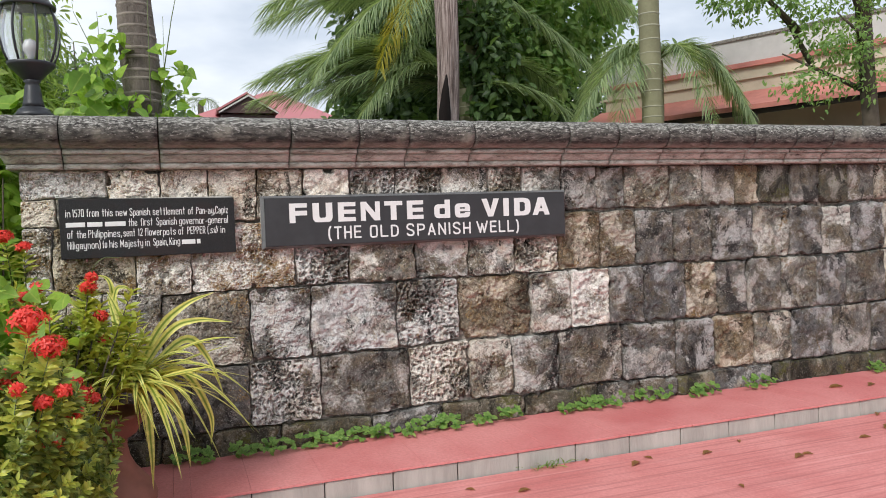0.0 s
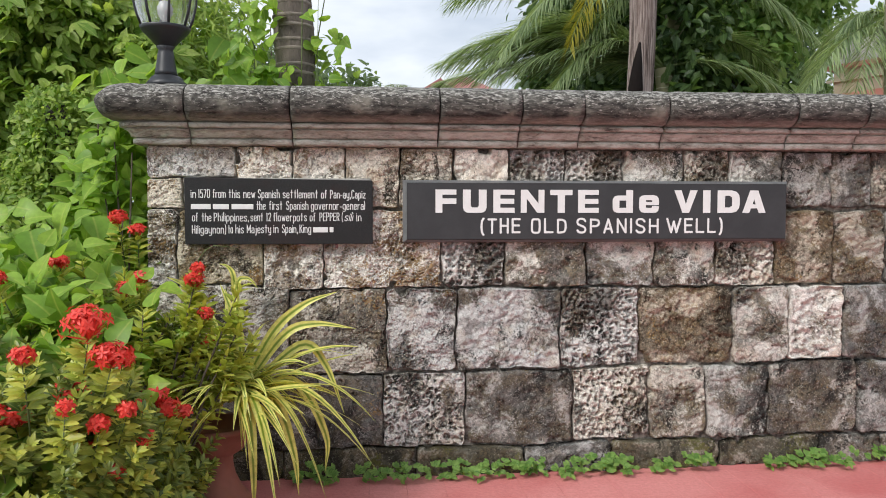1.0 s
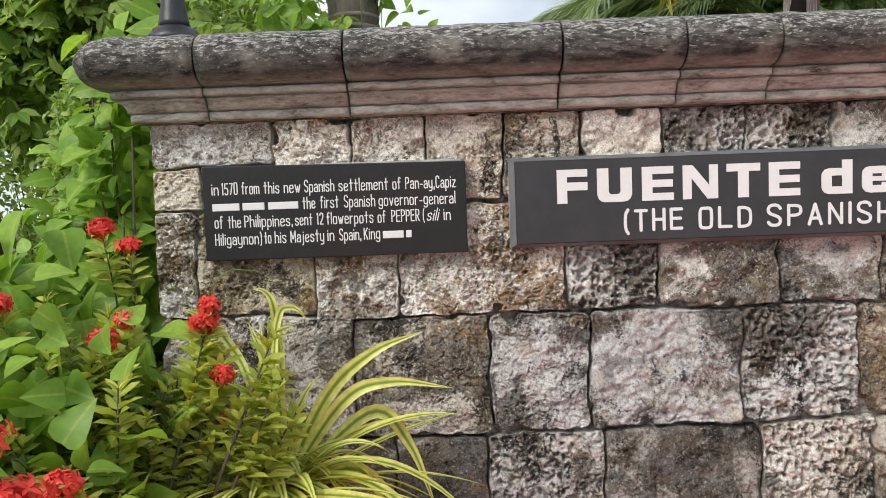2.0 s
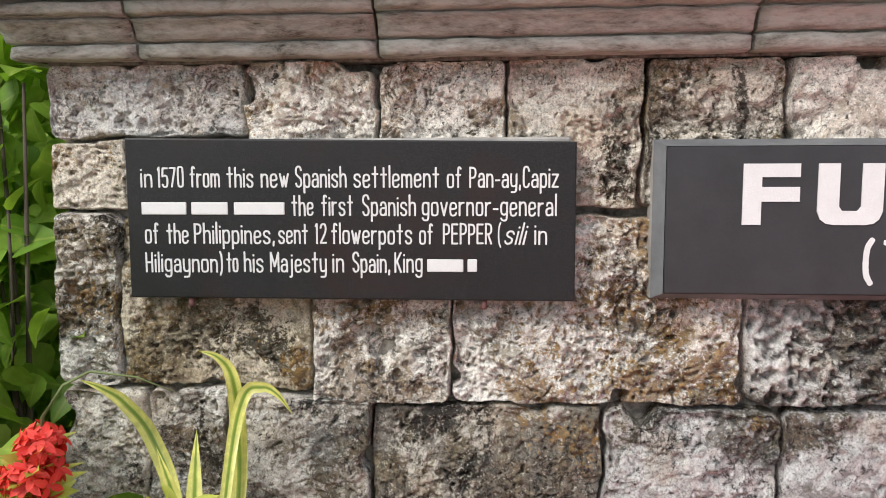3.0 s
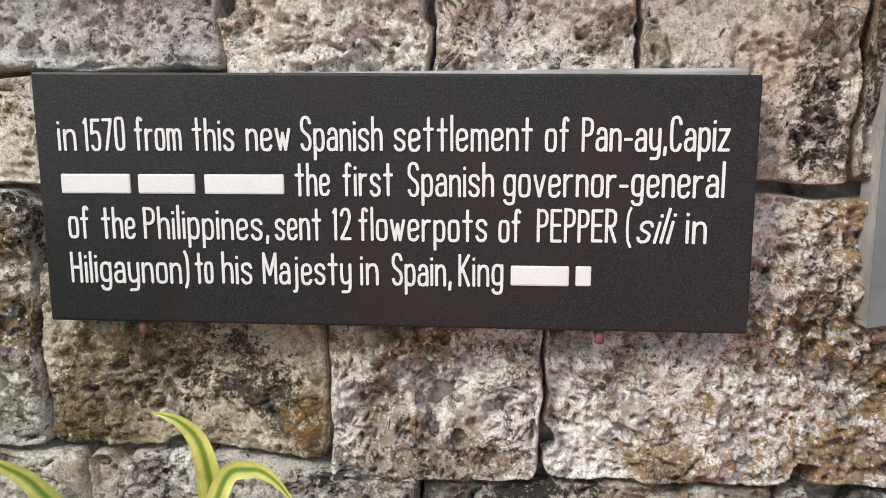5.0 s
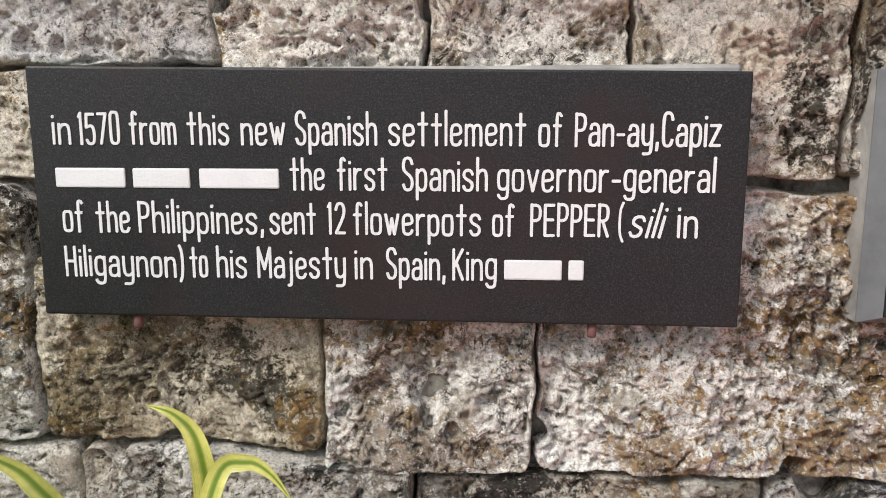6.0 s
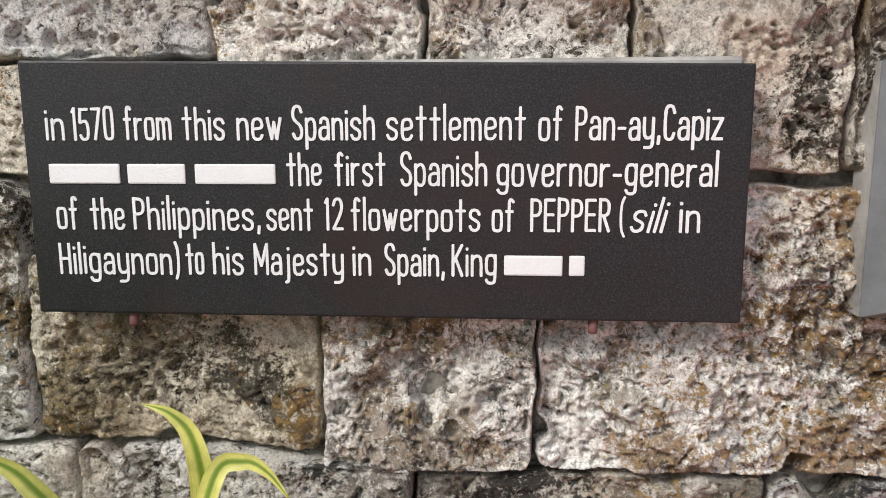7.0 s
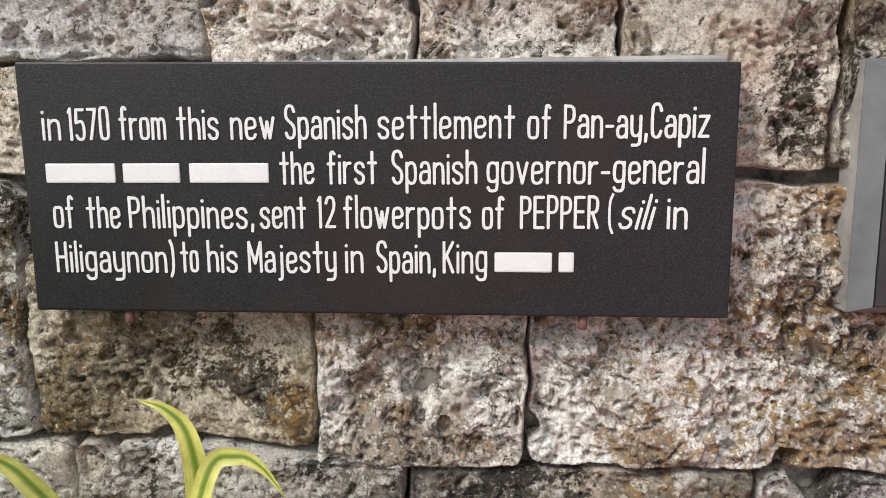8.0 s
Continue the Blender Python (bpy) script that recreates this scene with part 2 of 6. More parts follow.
def streaked_wood(name):
    """Bleached split wood: long pale and dark brown fibres."""
    n = Nodes(name)
    f = n.noise(n.position((1, 1, 0.045)), 75, 6, 0.7, 0.3)
    g = n.noise(n.position((1, 1, 0.12)), 16, 5, 0.6)
    col = n.ramp(f, (0.36, (0.05, 0.035, 0.03)), (0.47, (0.23, 0.175, 0.155)), (0.62, (0.52, 0.44, 0.40)))
    col = n.mix(n.ramp(g, (0.42, 0.0), (0.62, 0.6)), col, (0.15, 0.105, 0.09))
    return n.done(col, 0.9, n.bump(f, 0.02), spec=0.2)


def leaf_material(name, a, b, tip=None, rough=0.45, stripe=None, thin=0.58):
    """Leaves: colour differs from leaf to leaf, with veins and some light let through."""
    n = Nodes(name)
    r = n.island()
    col = n.ramp(r, (0.0, a), (1.0, b))
    uv = n.uv()
    u, w = n.axis(uv, 0), n.axis(uv, 1)
    if stripe:
        edge = n.math("ABSOLUTE", n.math("SUBTRACT", u, 0.5))
        col = n.mix(n.ramp(edge, (0.07, 0.0), (0.20, 1.0)), col, stripe)
        streaks = n.node("ShaderNodeMapping")
        streaks.inputs["Scale"].default_value = (14, 0.6, 1)
        n.link(uv, streaks.inputs["Vector"])
        col = n.mix(n.ramp(n.noise(streaks.outputs["Vector"], 2.0, 3, 0.5), (0.40, 0.25), (0.58, 0.0)), col, tuple(c * 0.6 for c in a))
    else:
        rib = n.ramp(n.math("ABSOLUTE", n.math("SUBTRACT", u, 0.5)), (0.0, 0.35), (0.07, 0.0))
        col = n.mix(rib, col, tuple(min(0.7, c * 1.7 + 0.03) for c in b))
    if tip:
        col = n.mix(n.ramp(w, (0.55, 0.0), (1.0, 0.8)), col, tip)
    col = n.mix(n.ramp(n.noise(n.position(), 45, 4, 0.6), (0.4, 0.25), (0.62, 0.0)), col, tuple(c * 0.5 for c in a))
    n.done(col, rough, spec=0.4)
    t, m = n.node("ShaderNodeBsdfTranslucent"), n.node("ShaderNodeMixShader")
    n.link(n.mix(1.0, col, (1.0, 1.0, 0.55), "MULTIPLY"), t.inputs["Color"])
    m.inputs["Fac"].default_value = thin
    n.link(n.bsdf.outputs["BSDF"], m.inputs[1])
    n.link(t.outputs["BSDF"], m.inputs[2])
    n.link(m.outputs["Shader"], n.out.inputs["Surface"])
    return n.mat


def slate_material():
    """Black slate: fine pale grain, faint rusty bloom, a few scratches of dust."""
    n = Nodes("black_slate")
    v = n.position()
    col = n.ramp(n.noise(v, 520, 5, 0.75), (0.40, (0.006, 0.006, 0.0062)), (0.52, (0.0125, 0.0125, 0.013)), (0.66, (0.045, 0.044, 0.043)))
    col = n.mix(n.ramp(n.noise(v, 5.5, 5, 0.6, 0.4), (0.48, 0.0), (0.66, 0.7)), col, (0.024, 0.0125, 0.011))
    col = n.mix(n.ramp(n.noise(v, 60, 8, 0.8), (0.66, 0.0), (0.70, 0.5)), col, (0.09, 0.085, 0.08))
    return n.done(col, n.ramp(n.noise(v, 9, 5, 0.6), (0.35, 0.40), (0.65, 0.56)), n.bump(n.noise(v, 420, 4, 0.7), 0.0005), spec=0.34)


M_MORTAR = mortar_material()
M_COPING = coping_material()
M_ROAD = red_concrete("red_painted_road", (0.53, 0.165, 0.155), (0.66, 0.275, 0.255))
M_LEDGE = red_concrete("red_painted_ledge", (0.54, 0.155, 0.15), (0.66, 0.265, 0.25), False)
M_KERB = plain("grey_kerb_tile", (0.40, 0.38, 0.34), 0.6, 26, 0.5, 0.002, spread=(3, 3, 0.5), jitter=4.0)
M_GROUT = plain("dark_grout", (0.10, 0.085, 0.08), 0.9, 60, 0.4)
M_SOIL = plain("garden_soil", (0.09, 0.085, 0.045), 0.95, 14, 0.5, 0.02)
M_PLAQUE = slate_material()
M_SIGN = plain("dark_grey_sign_face", (0.030, 0.031, 0.033), 0.45, 70, 0.3, 0.0006, spec=0.5)
M_FRAME = plain("grey_sign_edge", (0.34, 0.325, 0.30), 0.8, 85, 0.85, 0.003)
M_BEVEL = plain("blue_grey_bevel", (0.15, 0.155, 0.16), 0.6, 85, 0.5, 0.001)
M_WHITE = plain("white_paint", (0.74, 0.74, 0.725), 0.6, 260, 0.22, 0.0008)
M_BULB = plain("frosted_bulb", (0.42, 0.43, 0.43), 0.35, 60, 0.2, 0.0005)
M_BOLT = plain("rusty_red_bolt", (0.15, 0.062, 0.055), 0.7, 80, 0.5, 0.001)
M_IRON = plain("black_painted_iron", (0.022, 0.024, 0.028), 0.42, 70, 0.4, 0.001, spec=0.5)
M_TERRA = plain("terracotta", (0.25, 0.10, 0.07), 0.75, 24, 0.6, 0.002)
M_BARK = plain("palm_bark", (0.17, 0.14, 0.115), 0.9, 26, 0.9, 0.02, spread=(2.2, 2.2, 0.35))
M_BARKRING = plain("bark_ring", (0.24, 0.205, 0.17), 0.9, 60, 0.8, 0.006)
M_RING = plain("green_grey_palm_bark", (0.22, 0.21, 0.12), 0.8, 18, 0.45, 0.006)
M_SCAR = plain("pale_leaf_scar", (0.34, 0.33, 0.24), 0.85, 40, 0.4, 0.003)
M_DEAD = streaked_wood("dead_wood")
# near black: the dark inside the hollow is put into the colour
M_HOLLOW = plain("rotten_hollow_shade", (0.012, 0.009, 0.008), 0.95, 30, 0.3, 0.01, spec=0.1, spread=(3, 3, 0.3))
M_TWIG = plain("brown_twig", (0.085, 0.065, 0.045), 0.9, 60, 0.5, 0.003)
M_STEM = plain("green_stem", (0.12, 0.16, 0.05), 0.7, 60, 0.4, 0.002)
M_CREAM = plain("cream_wall_paint", (0.55, 0.47, 0.35), 0.8, 8, 0.3, 0.002)
M_OFFWHITE = plain("weathered_white_paint", (0.58, 0.56, 0.53), 0.8, 6, 0.4, 0.002)
M_ROOF = plain("salmon_metal_roof", (0.50, 0.185, 0.145), 0.6, 9, 0.55, 0.002)
# crimson paled towards pink: the haze of distance is in the colour
M_FARROOF = plain("hazy_crimson_metal_roof", (0.44, 0.155, 0.16), 0.5, 2, 0.25, 0.002)
M_GABLE = plain("dark_maroon_boards", (0.07, 0.035, 0.035), 0.8, 6, 0.3, 0.003)
# timber of the posts; also stands for shade under the eave and in windows
M_SHADE = plain("dark_timber_and_shade", (0.06, 0.05, 0.045), 0.85, 12, 0.4, 0.003)
L_IXORA = leaf_material("ixora_leaf", (0.07, 0.125, 0.025), (0.38, 0.44, 0.085), rough=0.35, thin=0.45)
L_YOUNG = leaf_material("young_ixora_leaf", (0.36, 0.45, 0.06), (0.70, 0.70, 0.14), rough=0.35, thin=0.42)
L_SPIDER = leaf_material("variegated_leaf", (0.15, 0.26, 0.025), (0.32, 0.44, 0.06), None, 0.36, (0.92, 0.87, 0.25), thin=0.36)
L_VINE = leaf_material("vine_leaf", (0.17, 0.33, 0.035), (0.42, 0.62, 0.09), thin=0.5)
L_WEED = leaf_material("weed_leaf", (0.12, 0.27, 0.05), (0.34, 0.54, 0.14))
L_BROAD = leaf_material("broad_leaf", (0.14, 0.29, 0.07), (0.4, 0.57, 0.2))
L_BRIGHT = leaf_material("bright_tree_leaf", (0.18, 0.33, 0.05), (0.54, 0.66, 0.17))
L_DARK = leaf_material("dark_tree_leaf", (0.04, 0.085, 0.03), (0.15, 0.24, 0.08))
L_COCO = leaf_material("coconut_leaflet", (0.15, 0.235, 0.10), (0.54, 0.65, 0.37))
L_YELLOW = leaf_material("yellowing_leaflet", (0.32, 0.28, 0.03), (0.58, 0.52, 0.08))
L_FAR = leaf_material("far_tree_leaf", (0.11, 0.18, 0.08), (0.27, 0.36, 0.16))
L_DRY = leaf_material("dry_leaf", (0.16, 0.07, 0.03), (0.48, 0.30, 0.12))
L_PETAL = leaf_material("scarlet_petal", (0.7, 0.03, 0.022), (0.9, 0.1, 0.07), thin=0.25)
L_PINK = leaf_material("pink_petal", (0.75, 0.10, 0.38), (0.85, 0.25, 0.5))


# ---- geometry helpers ----
def mesh_np(name, verts, faces, uvs=None, smooth=True):
    """A mesh from arrays; all faces have the same number of corners."""
    me = bpy.data.meshes.new(name)
    verts, faces = np.asarray(verts, np.float32), np.asarray(faces, np.int32)
    me.vertices.add(len(verts))
    me.vertices.foreach_set("co", verts.ravel())
    k = faces.shape[1]
    me.loops.add(faces.size)
    me.loops.foreach_set("vertex_index", faces.ravel())
    me.polygons.add(len(faces))
    me.polygons.foreach_set("loop_start", np.arange(0, faces.size, k, dtype=np.int32))
    me.polygons.foreach_set("use_smooth", np.full(len(faces), smooth))
    if uvs is not None:
        lay = me.uv_layers.new(name="UVMap")
        lay.data.foreach_set("uv", np.asarray(uvs, np.float32)[faces.ravel()].ravel())
    me.update(calc_edges=True)
    me.validate()
    return me


def part(name, data, material, parent=None, label=""):
    """Links a bmesh or a mesh as one object under a thing or a part."""
    if isinstance(data, bmesh.types.BMesh):
        bm, data = data, bpy.data.meshes.new(name)
        bm.normal_update()
        bm.to_mesh(data)
        bm.free()
    if material is not None:
        data.materials.clear()
        data.materials.append(material)
    ob = new(name, data)
    if parent is not None:
        ob.parent = parent
        if parent.parent is None:
            ob.matrix_parent_inverse = parent.matrix_basis.inverted()
    if name in ("leaves", "foliage", "crown", "sprig", "calyx", "blades"):
        tagged(ob, kind="stuff")
    return tagged(ob, label)


def box(bm, x0, x1, y0, y1, z0, z1, bevel=0.0, seg=2):
    r = bmesh.ops.create_cube(bm, size=1, matrix=Matrix.LocRotScale(((x0 + x1) / 2, (y0 + y1) / 2, (z0 + z1) / 2), None, (x1 - x0, y1 - y0, z1 - z0)))
    if bevel:
        edges = list({e for v in r["verts"] for e in v.link_edges})
        bmesh.ops.bevel(bm, geom=edges, offset=bevel, segments=seg, affect="EDGES", profile=0.6)
    return bm


def box_mesh(*a, **k):
    return box(bmesh.new(), *a, **k)


def lathe(profile, seg=28, centre=(0, 0, 0), wobble=0.0, cap=True):
    """A turned form: profile rows of (radius, height)."""
    bm = bmesh.new()
    rings = []
    for r, z in profile:
        rings.append([bm.verts.new((centre[0] + r * math.cos(2 * math.pi * i / seg) * (1 + wobble * noise.noise((i * 0.7, z * 6, 1))),
                                    centre[1] + r * math.sin(2 * math.pi * i / seg), centre[2] + z)) for i in range(seg)])
    for a, b in zip(rings, rings[1:]):
        for i in range(seg):
            f = bm.faces.new((a[i], a[(i + 1) % seg], b[(i + 1) % seg], b[i]))
            f.smooth = True
    if cap:
        bm.faces.new(rings[0][::-1])
        bm.faces.new(rings[-1])
    return bm


def tube(points, radii, seg=8, bm=None, rough=0.0):
    """A tapered tube along points."""
    bm = bm or bmesh.new()
    pts = [Vector(p) for p in points]
    rings = []
    for k, p in enumerate(pts):
        d = (pts[min(k + 1, len(pts) - 1)] - pts[max(k - 1, 0)]).normalized()
        a = d.orthogonal().normalized() if abs(d.z) < 0.95 else Vector((1, 0, 0)) - d * d.x
        a.normalize()
        b = d.cross(a)
        ring = []
        for i in range(seg):
            t = 2 * math.pi * i / seg
            w = 1 + rough * noise.noise((math.cos(t) * 1.5 + k * 0.6, math.sin(t) * 1.5, k * 0.45))
            ring.append(bm.verts.new(p + (a * math.cos(t) + b * math.sin(t)) * radii[k] * w))
        rings.append(ring)
    for a, b in zip(rings, rings[1:]):
        for i in range(seg):
            bm.faces.new((a[i], a[(i + 1) % seg], b[(i + 1) % seg], b[i])).smooth = True
    bm.faces.new(rings[0][::-1])
    bm.faces.new(rings[-1])
    return bm


def unit(a):
    return a / np.maximum(np.linalg.norm(a, axis=-1, keepdims=True), 1e-9)


# half-widths along a leaf, from stalk to tip, and how far it folds
LONG = ((0.0, 0.06), (0.35, 0.5), (0.72, 0.42), (1.0, 0.0))
HEART = ((0.0, 0.28), (0.10, 0.56), (0.28, 0.64), (0.52, 0.52), (0.78, 0.26), (1.0, 0.0))
LOBES = (-1.25, -0.6, 0.0, 0.6, 1.25)


def leaves(name, P, D, N, length, width, shape=LONG, droop=0.25, fold=0.12):
    """Many bent leaves as one mesh: places P, ways D, upper sides N."""
    P, D = np.asarray(P, float), unit(np.asarray(D, float))
    n = len(P)
    S = unit(np.cross(D, np.asarray(N, float)))
    U = np.cross(S, D)
    length, width = np.broadcast_to(length, n)[:, None], np.broadcast_to(width, n)[:, None]
    rows, uv = [], []
    for t, w in shape:
        mid = P + D * length * t - U * length * droop * t * t
        for side in (-1, 0, 1):
            rows.append(mid + S * width * w * side + U * width * fold * abs(side) * w * 2)
            uv.append((0.5 + 0.5 * side * max(w * 2, 0.02), t))
    k = len(rows)
    V = np.stack(rows, 1).reshape(-1, 3)
    F = []
    for j in range(len(shape) - 1):
        for s in (0, 1):
            F.append((3 * j + s, 3 * j + s + 1, 3 * j + s + 4, 3 * j + s + 3))
    F = (np.arange(n)[:, None, None] * k + np.array(F)[None]).reshape(-1, 4)
    return mesh_np(name, V, F, np.tile(np.array(uv), (n, 1)))


def rand_dirs(rng, n, up=0.0):
    d = rng.normal(size=(n, 3))
    d[:, 2] += up
    return unit(d)


def clump_points(rng, blobs, n, shell=0.55):
    """Random places in the outer part of a set of ellipsoids: (centre, radii)."""
    vol = np.array([b[1][0] * b[1][1] * b[1][2] for b in blobs]) ** 0.75
    pick = rng.choice(len(blobs), n, p=vol / vol.sum())
    d = rand_dirs(rng, n)
    r = (shell + (1 - shell) * rng.random(n)) ** 0.6
    c, s = np.array([b[0] for b in blobs], float)[pick], np.array([b[1] for b in blobs], float)[pick]
    return c + d * s * r[:, None], d


def crown(name, rng, blobs, n, size, material, parent, droop=0.3, aspect=0.45, shell=0.5, shape=LONG, sprig=7, lobed=False):
    """Leafage in sprigs: groups of leaves round short twig ends, with gaps between."""
    m = max(1, n // sprig)
    c, d = clump_points(rng, blobs, m, shell)
    P = np.repeat(c, sprig, 0) + rng.normal(size=(m * sprig, 3)) * size * 0.75
    D = unit(np.repeat(d, sprig, 0) * 0.6 + rand_dirs(rng, m * sprig) + np.array((0, 0, -0.25)))
    N = unit(rand_dirs(rng, m * sprig) * 0.7 + np.array((-0.2, -0.75, 0.85)))
    ln = size * (0.7 + 0.6 * rng.random(m * sprig))
    if lobed:
        S = unit(np.cross(D, N))
        D = unit(np.stack([D * math.cos(a) + S * math.sin(a) for a in LOBES], 1).reshape(-1, 3))
        P, N, ln = np.repeat(P, 5, 0), np.repeat(N, 5, 0), np.repeat(ln, 5) * np.tile((0.6, 0.85, 1.0, 0.85, 0.6), len(ln))
    return part("crown" if name is None else name, leaves("leafage", P, D, N, ln, ln * aspect, shape, droop), material, parent)


def empty(name, loc=(0, 0, 0)):
    ob = new(name)
    ob.location = loc
    return ob


# ---- the ground, the road and the ledge along the wall ----
WALL_X0, WALL_X1, WALL_TOP = -0.17, 8.6, 1.577
LEDGE_Y, LEDGE_Z = -0.57, 0.10
rng = np.random.default_rng(7)

bm = bmesh.new()
bmesh.ops.create_grid(bm, x_segments=60, y_segments=60, size=300)
for v in bm.verts:
    v.co.z = -0.03
tagged(part("ground", bm, M_SOIL), "dark garden soil reaching to the horizon", "ground", kind="structure")
tagged(part("road", box_mesh(-1.4, 14, -5.6, LEDGE_Y - 0.012, -0.2, 0.0), M_ROAD),
       "red painted concrete road with broom marks", "road", kind="structure")
ledge = tagged(part("pavement", box_mesh(-1.4, 14, LEDGE_Y + 0.012, 0.2, -0.2, LEDGE_Z - 0.006), M_GROUT),
               "raised red ledge with grey tiled kerb along the wall", "pavement", kind="structure")

# ---- the stone wall ----
wall = tagged(part("wall_front", box_mesh(WALL_X0 + 0.012, WALL_X1, 0.042, 0.5, -0.1, WALL_TOP), M_MORTAR),
              "old wall of weathered coral stone blocks", "wall", kind="structure")

# courses from the top: bottom, top, start, then (right end, kind of stone)
COURSES = [
    (1.437, 1.577, -0.17, "0.21c"),
    (1.31, 1.577, 0.21, "0.45p 0.68c 0.92w 1.16w 1.41c 1.67q 1.94q 2.22v 2.44q 2.70v 2.94d 3.14d 3.48g 3.72g 3.99d 4.18b 4.45m 4.70d 4.96m 5.22d 5.55b 5.9d 6.2g 6.6b 7.0d 7.4g 7.8d 8.2b 8.6d"),
    (1.308, 1.435, -0.17, "-0.02w 0.21v"),
    (0.972, 1.306, -0.17, "-0.045p 0.32o"),
    (0.952, 1.30, 0.32, "0.58c 1.10p 1.39q 1.77v 2.09v 2.38v 2.665q 2.96b 3.22b 3.50d 3.80d 4.12d 4.44g 4.73d 5.0g 5.3d 5.7g 6.0d 6.4b 6.7d 7.1g 7.5d 7.9g 8.3d 8.6d"),
    (0.568, 0.968, -0.17, "0.0c 0.165c 0.43v"),
    (0.572, 0.951, 0.43, "0.86g 1.17v 1.65v 2.02q 2.47b 2.74v 3.01c 3.26d 3.58d 3.83b 4.08d 4.35d 4.67g 4.94d 5.3d 5.7g 6.1d 6.5g 6.8d 7.2g 7.6d 8.0g 8.6d"),
    (0.232, 0.566, -0.17, "0.2d 0.55d 0.84d 1.21q 1.71d 2.075q 2.35g 2.65g 3.09d 3.49d 3.80d 4.12b 4.44g 4.81d 5.17d 5.6d 6.0g 6.4d 6.8g 7.3d 7.8g 8.6d"),
    (0.085, 0.228, -0.17, "0.4m 0.99m 1.49m 1.90d 2.42m 2.92m 3.22d 3.50d 3.79m 4.26d 5.16m 5.8m 6.5m 7.2m 7.9m 8.6m"),
]
# how each kind of stone is worn: swell, crumbling, dense coral cells, single holes, flaked steps, rounding of the edge
WEAR = {"v": (0.006, 0.0045, 0.10, 0.5, 0.0040, 0.012), "q": (0.006, 0.006, 0.95, 0.6, 0.0030, 0.016), "w": (0.005, 0.0030, 0.06, 0.7, 0.0050, 0.010),
        "g": (0.006, 0.0050, 0.22, 0.5, 0.0035, 0.014), "d": (0.005, 0.0030, 0.05, 0.4, 0.0028, 0.015), "b": (0.009, 0.0095, 0.14, 0.6, 0.0035, 0.018),
        "p": (0.007, 0.0062, 0.20, 1.0, 0.0065, 0.012), "o": (0.009, 0.0095, 0.14, 0.6, 0.0035, 0.018), "c": (0.005, 0.0040, 0.10, 0.8, 0.0060, 0.010), "m": (0.006, 0.0035, 0.02, 0.2, 0.0020, 0.016)}

# hollows that stand out on single blocks: place, radius, depth
HOLLOWS = [(0.445, 1.060, 0.026, 0.036), (0.466, 1.032, 0.025, 0.038), (0.420, 1.085, 0.018, 0.024), (0.484, 1.006, 0.012, 0.022), (0.528, 1.045, 0.014, 0.024), (0.345, 1.035, 0.013, 0.018), (0.125, 1.04, 0.007, 0.014),
           (0.845, 1.115, 0.008, 0.013), (0.825, 1.10, 0.007, 0.012), (0.80, 1.385, 0.006, 0.01), (0.815, 1.38, 0.004, 0.008), (1.445, 1.52, 0.010, 0.02), (1.45, 1.465, 0.010, 0.02),
           (-0.02, 1.47, 0.014, 0.016), (0.02, 1.465, 0.010, 0.014), (-0.06, 1.475, 0.010, 0.012), (0.83, 1.21, 0.010, 0.014), (0.86, 1.24, 0.008, 0.012), (0.81, 1.16, 0.009, 0.013)]


def chance(i, j, k):
    """A random number from 0 to 1 for every lattice point."""
    n = (i.astype(np.int64) * 374761393 + j.astype(np.int64) * 668265263 + int(k) * 974634777) & 0xFFFFFFFF
    n = ((n ^ (n >> 13)) * 12741261) & 0xFFFFFFFF
    n = ((n ^ (n >> 15)) * 22695477) & 0xFFFFFFFF
    return ((n ^ (n >> 16)) & 0xFFFF) / 65536.0


def waves(x, y, k):
    """Smooth gradient noise, about -1 to 1."""
    i, j = np.floor(x), np.floor(y)
    u, v = x - i, y - j
    total = 0.0
    fu, fv = u * u * u * (u * (u * 6 - 15) + 10), v * v * v * (v * (v * 6 - 15) + 10)
    for di in (0, 1):
        for dj in (0, 1):
            a = chance(i + di, j + dj, k) * 2 * math.pi
            total = total + (np.cos(a) * (u - di) + np.sin(a) * (v - dj)) * (fu if di else 1 - fu) * (fv if dj else 1 - fv)
    return total * 1.5


def rugged(x, y, k, octaves=4, gain=0.5):
    total, amp = 0.0, 1.0
    for o in range(octaves):
        total = total + amp * waves(x * 2.03 ** o, y * 2.03 ** o, k + 17 * o)
        amp *= gain
    return total


def pores(x, y, k):
    """Distance to the nearest of scattered points, and that point's own random number."""
    i, j = np.floor(x), np.floor(y)
    best, own = np.full(x.shape, 9.0), np.zeros(x.shape)
    for di in (-1, 0, 1):
        for dj in (-1, 0, 1):
            px, py = i + di + chance(i + di, j + dj, k), j + dj + chance(i + di, j + dj, k + 5)
            d = np.hypot(px - x, py - y)
            own = np.where(d < best, chance(i + di, j + dj, k + 9), own)
            best = np.minimum(best, d)
    return best, own


def spaced(half, step):
    """Places from -half to half, closer together towards both ends."""
    rim = np.array((0.0, 0.0025, 0.005, 0.008, 0.012, 0.017)) if step > 0.005 else np.array((0.0, 0.0018, 0.0036, 0.0056))
    n = max(4, int((2 * half - 2 * rim[-1]) / step))
    inner = np.linspace(-half + rim[-1], half - rim[-1], n)
    return np.concatenate((-half + rim[:-1], inner, (half - rim[:-1])[::-1]))


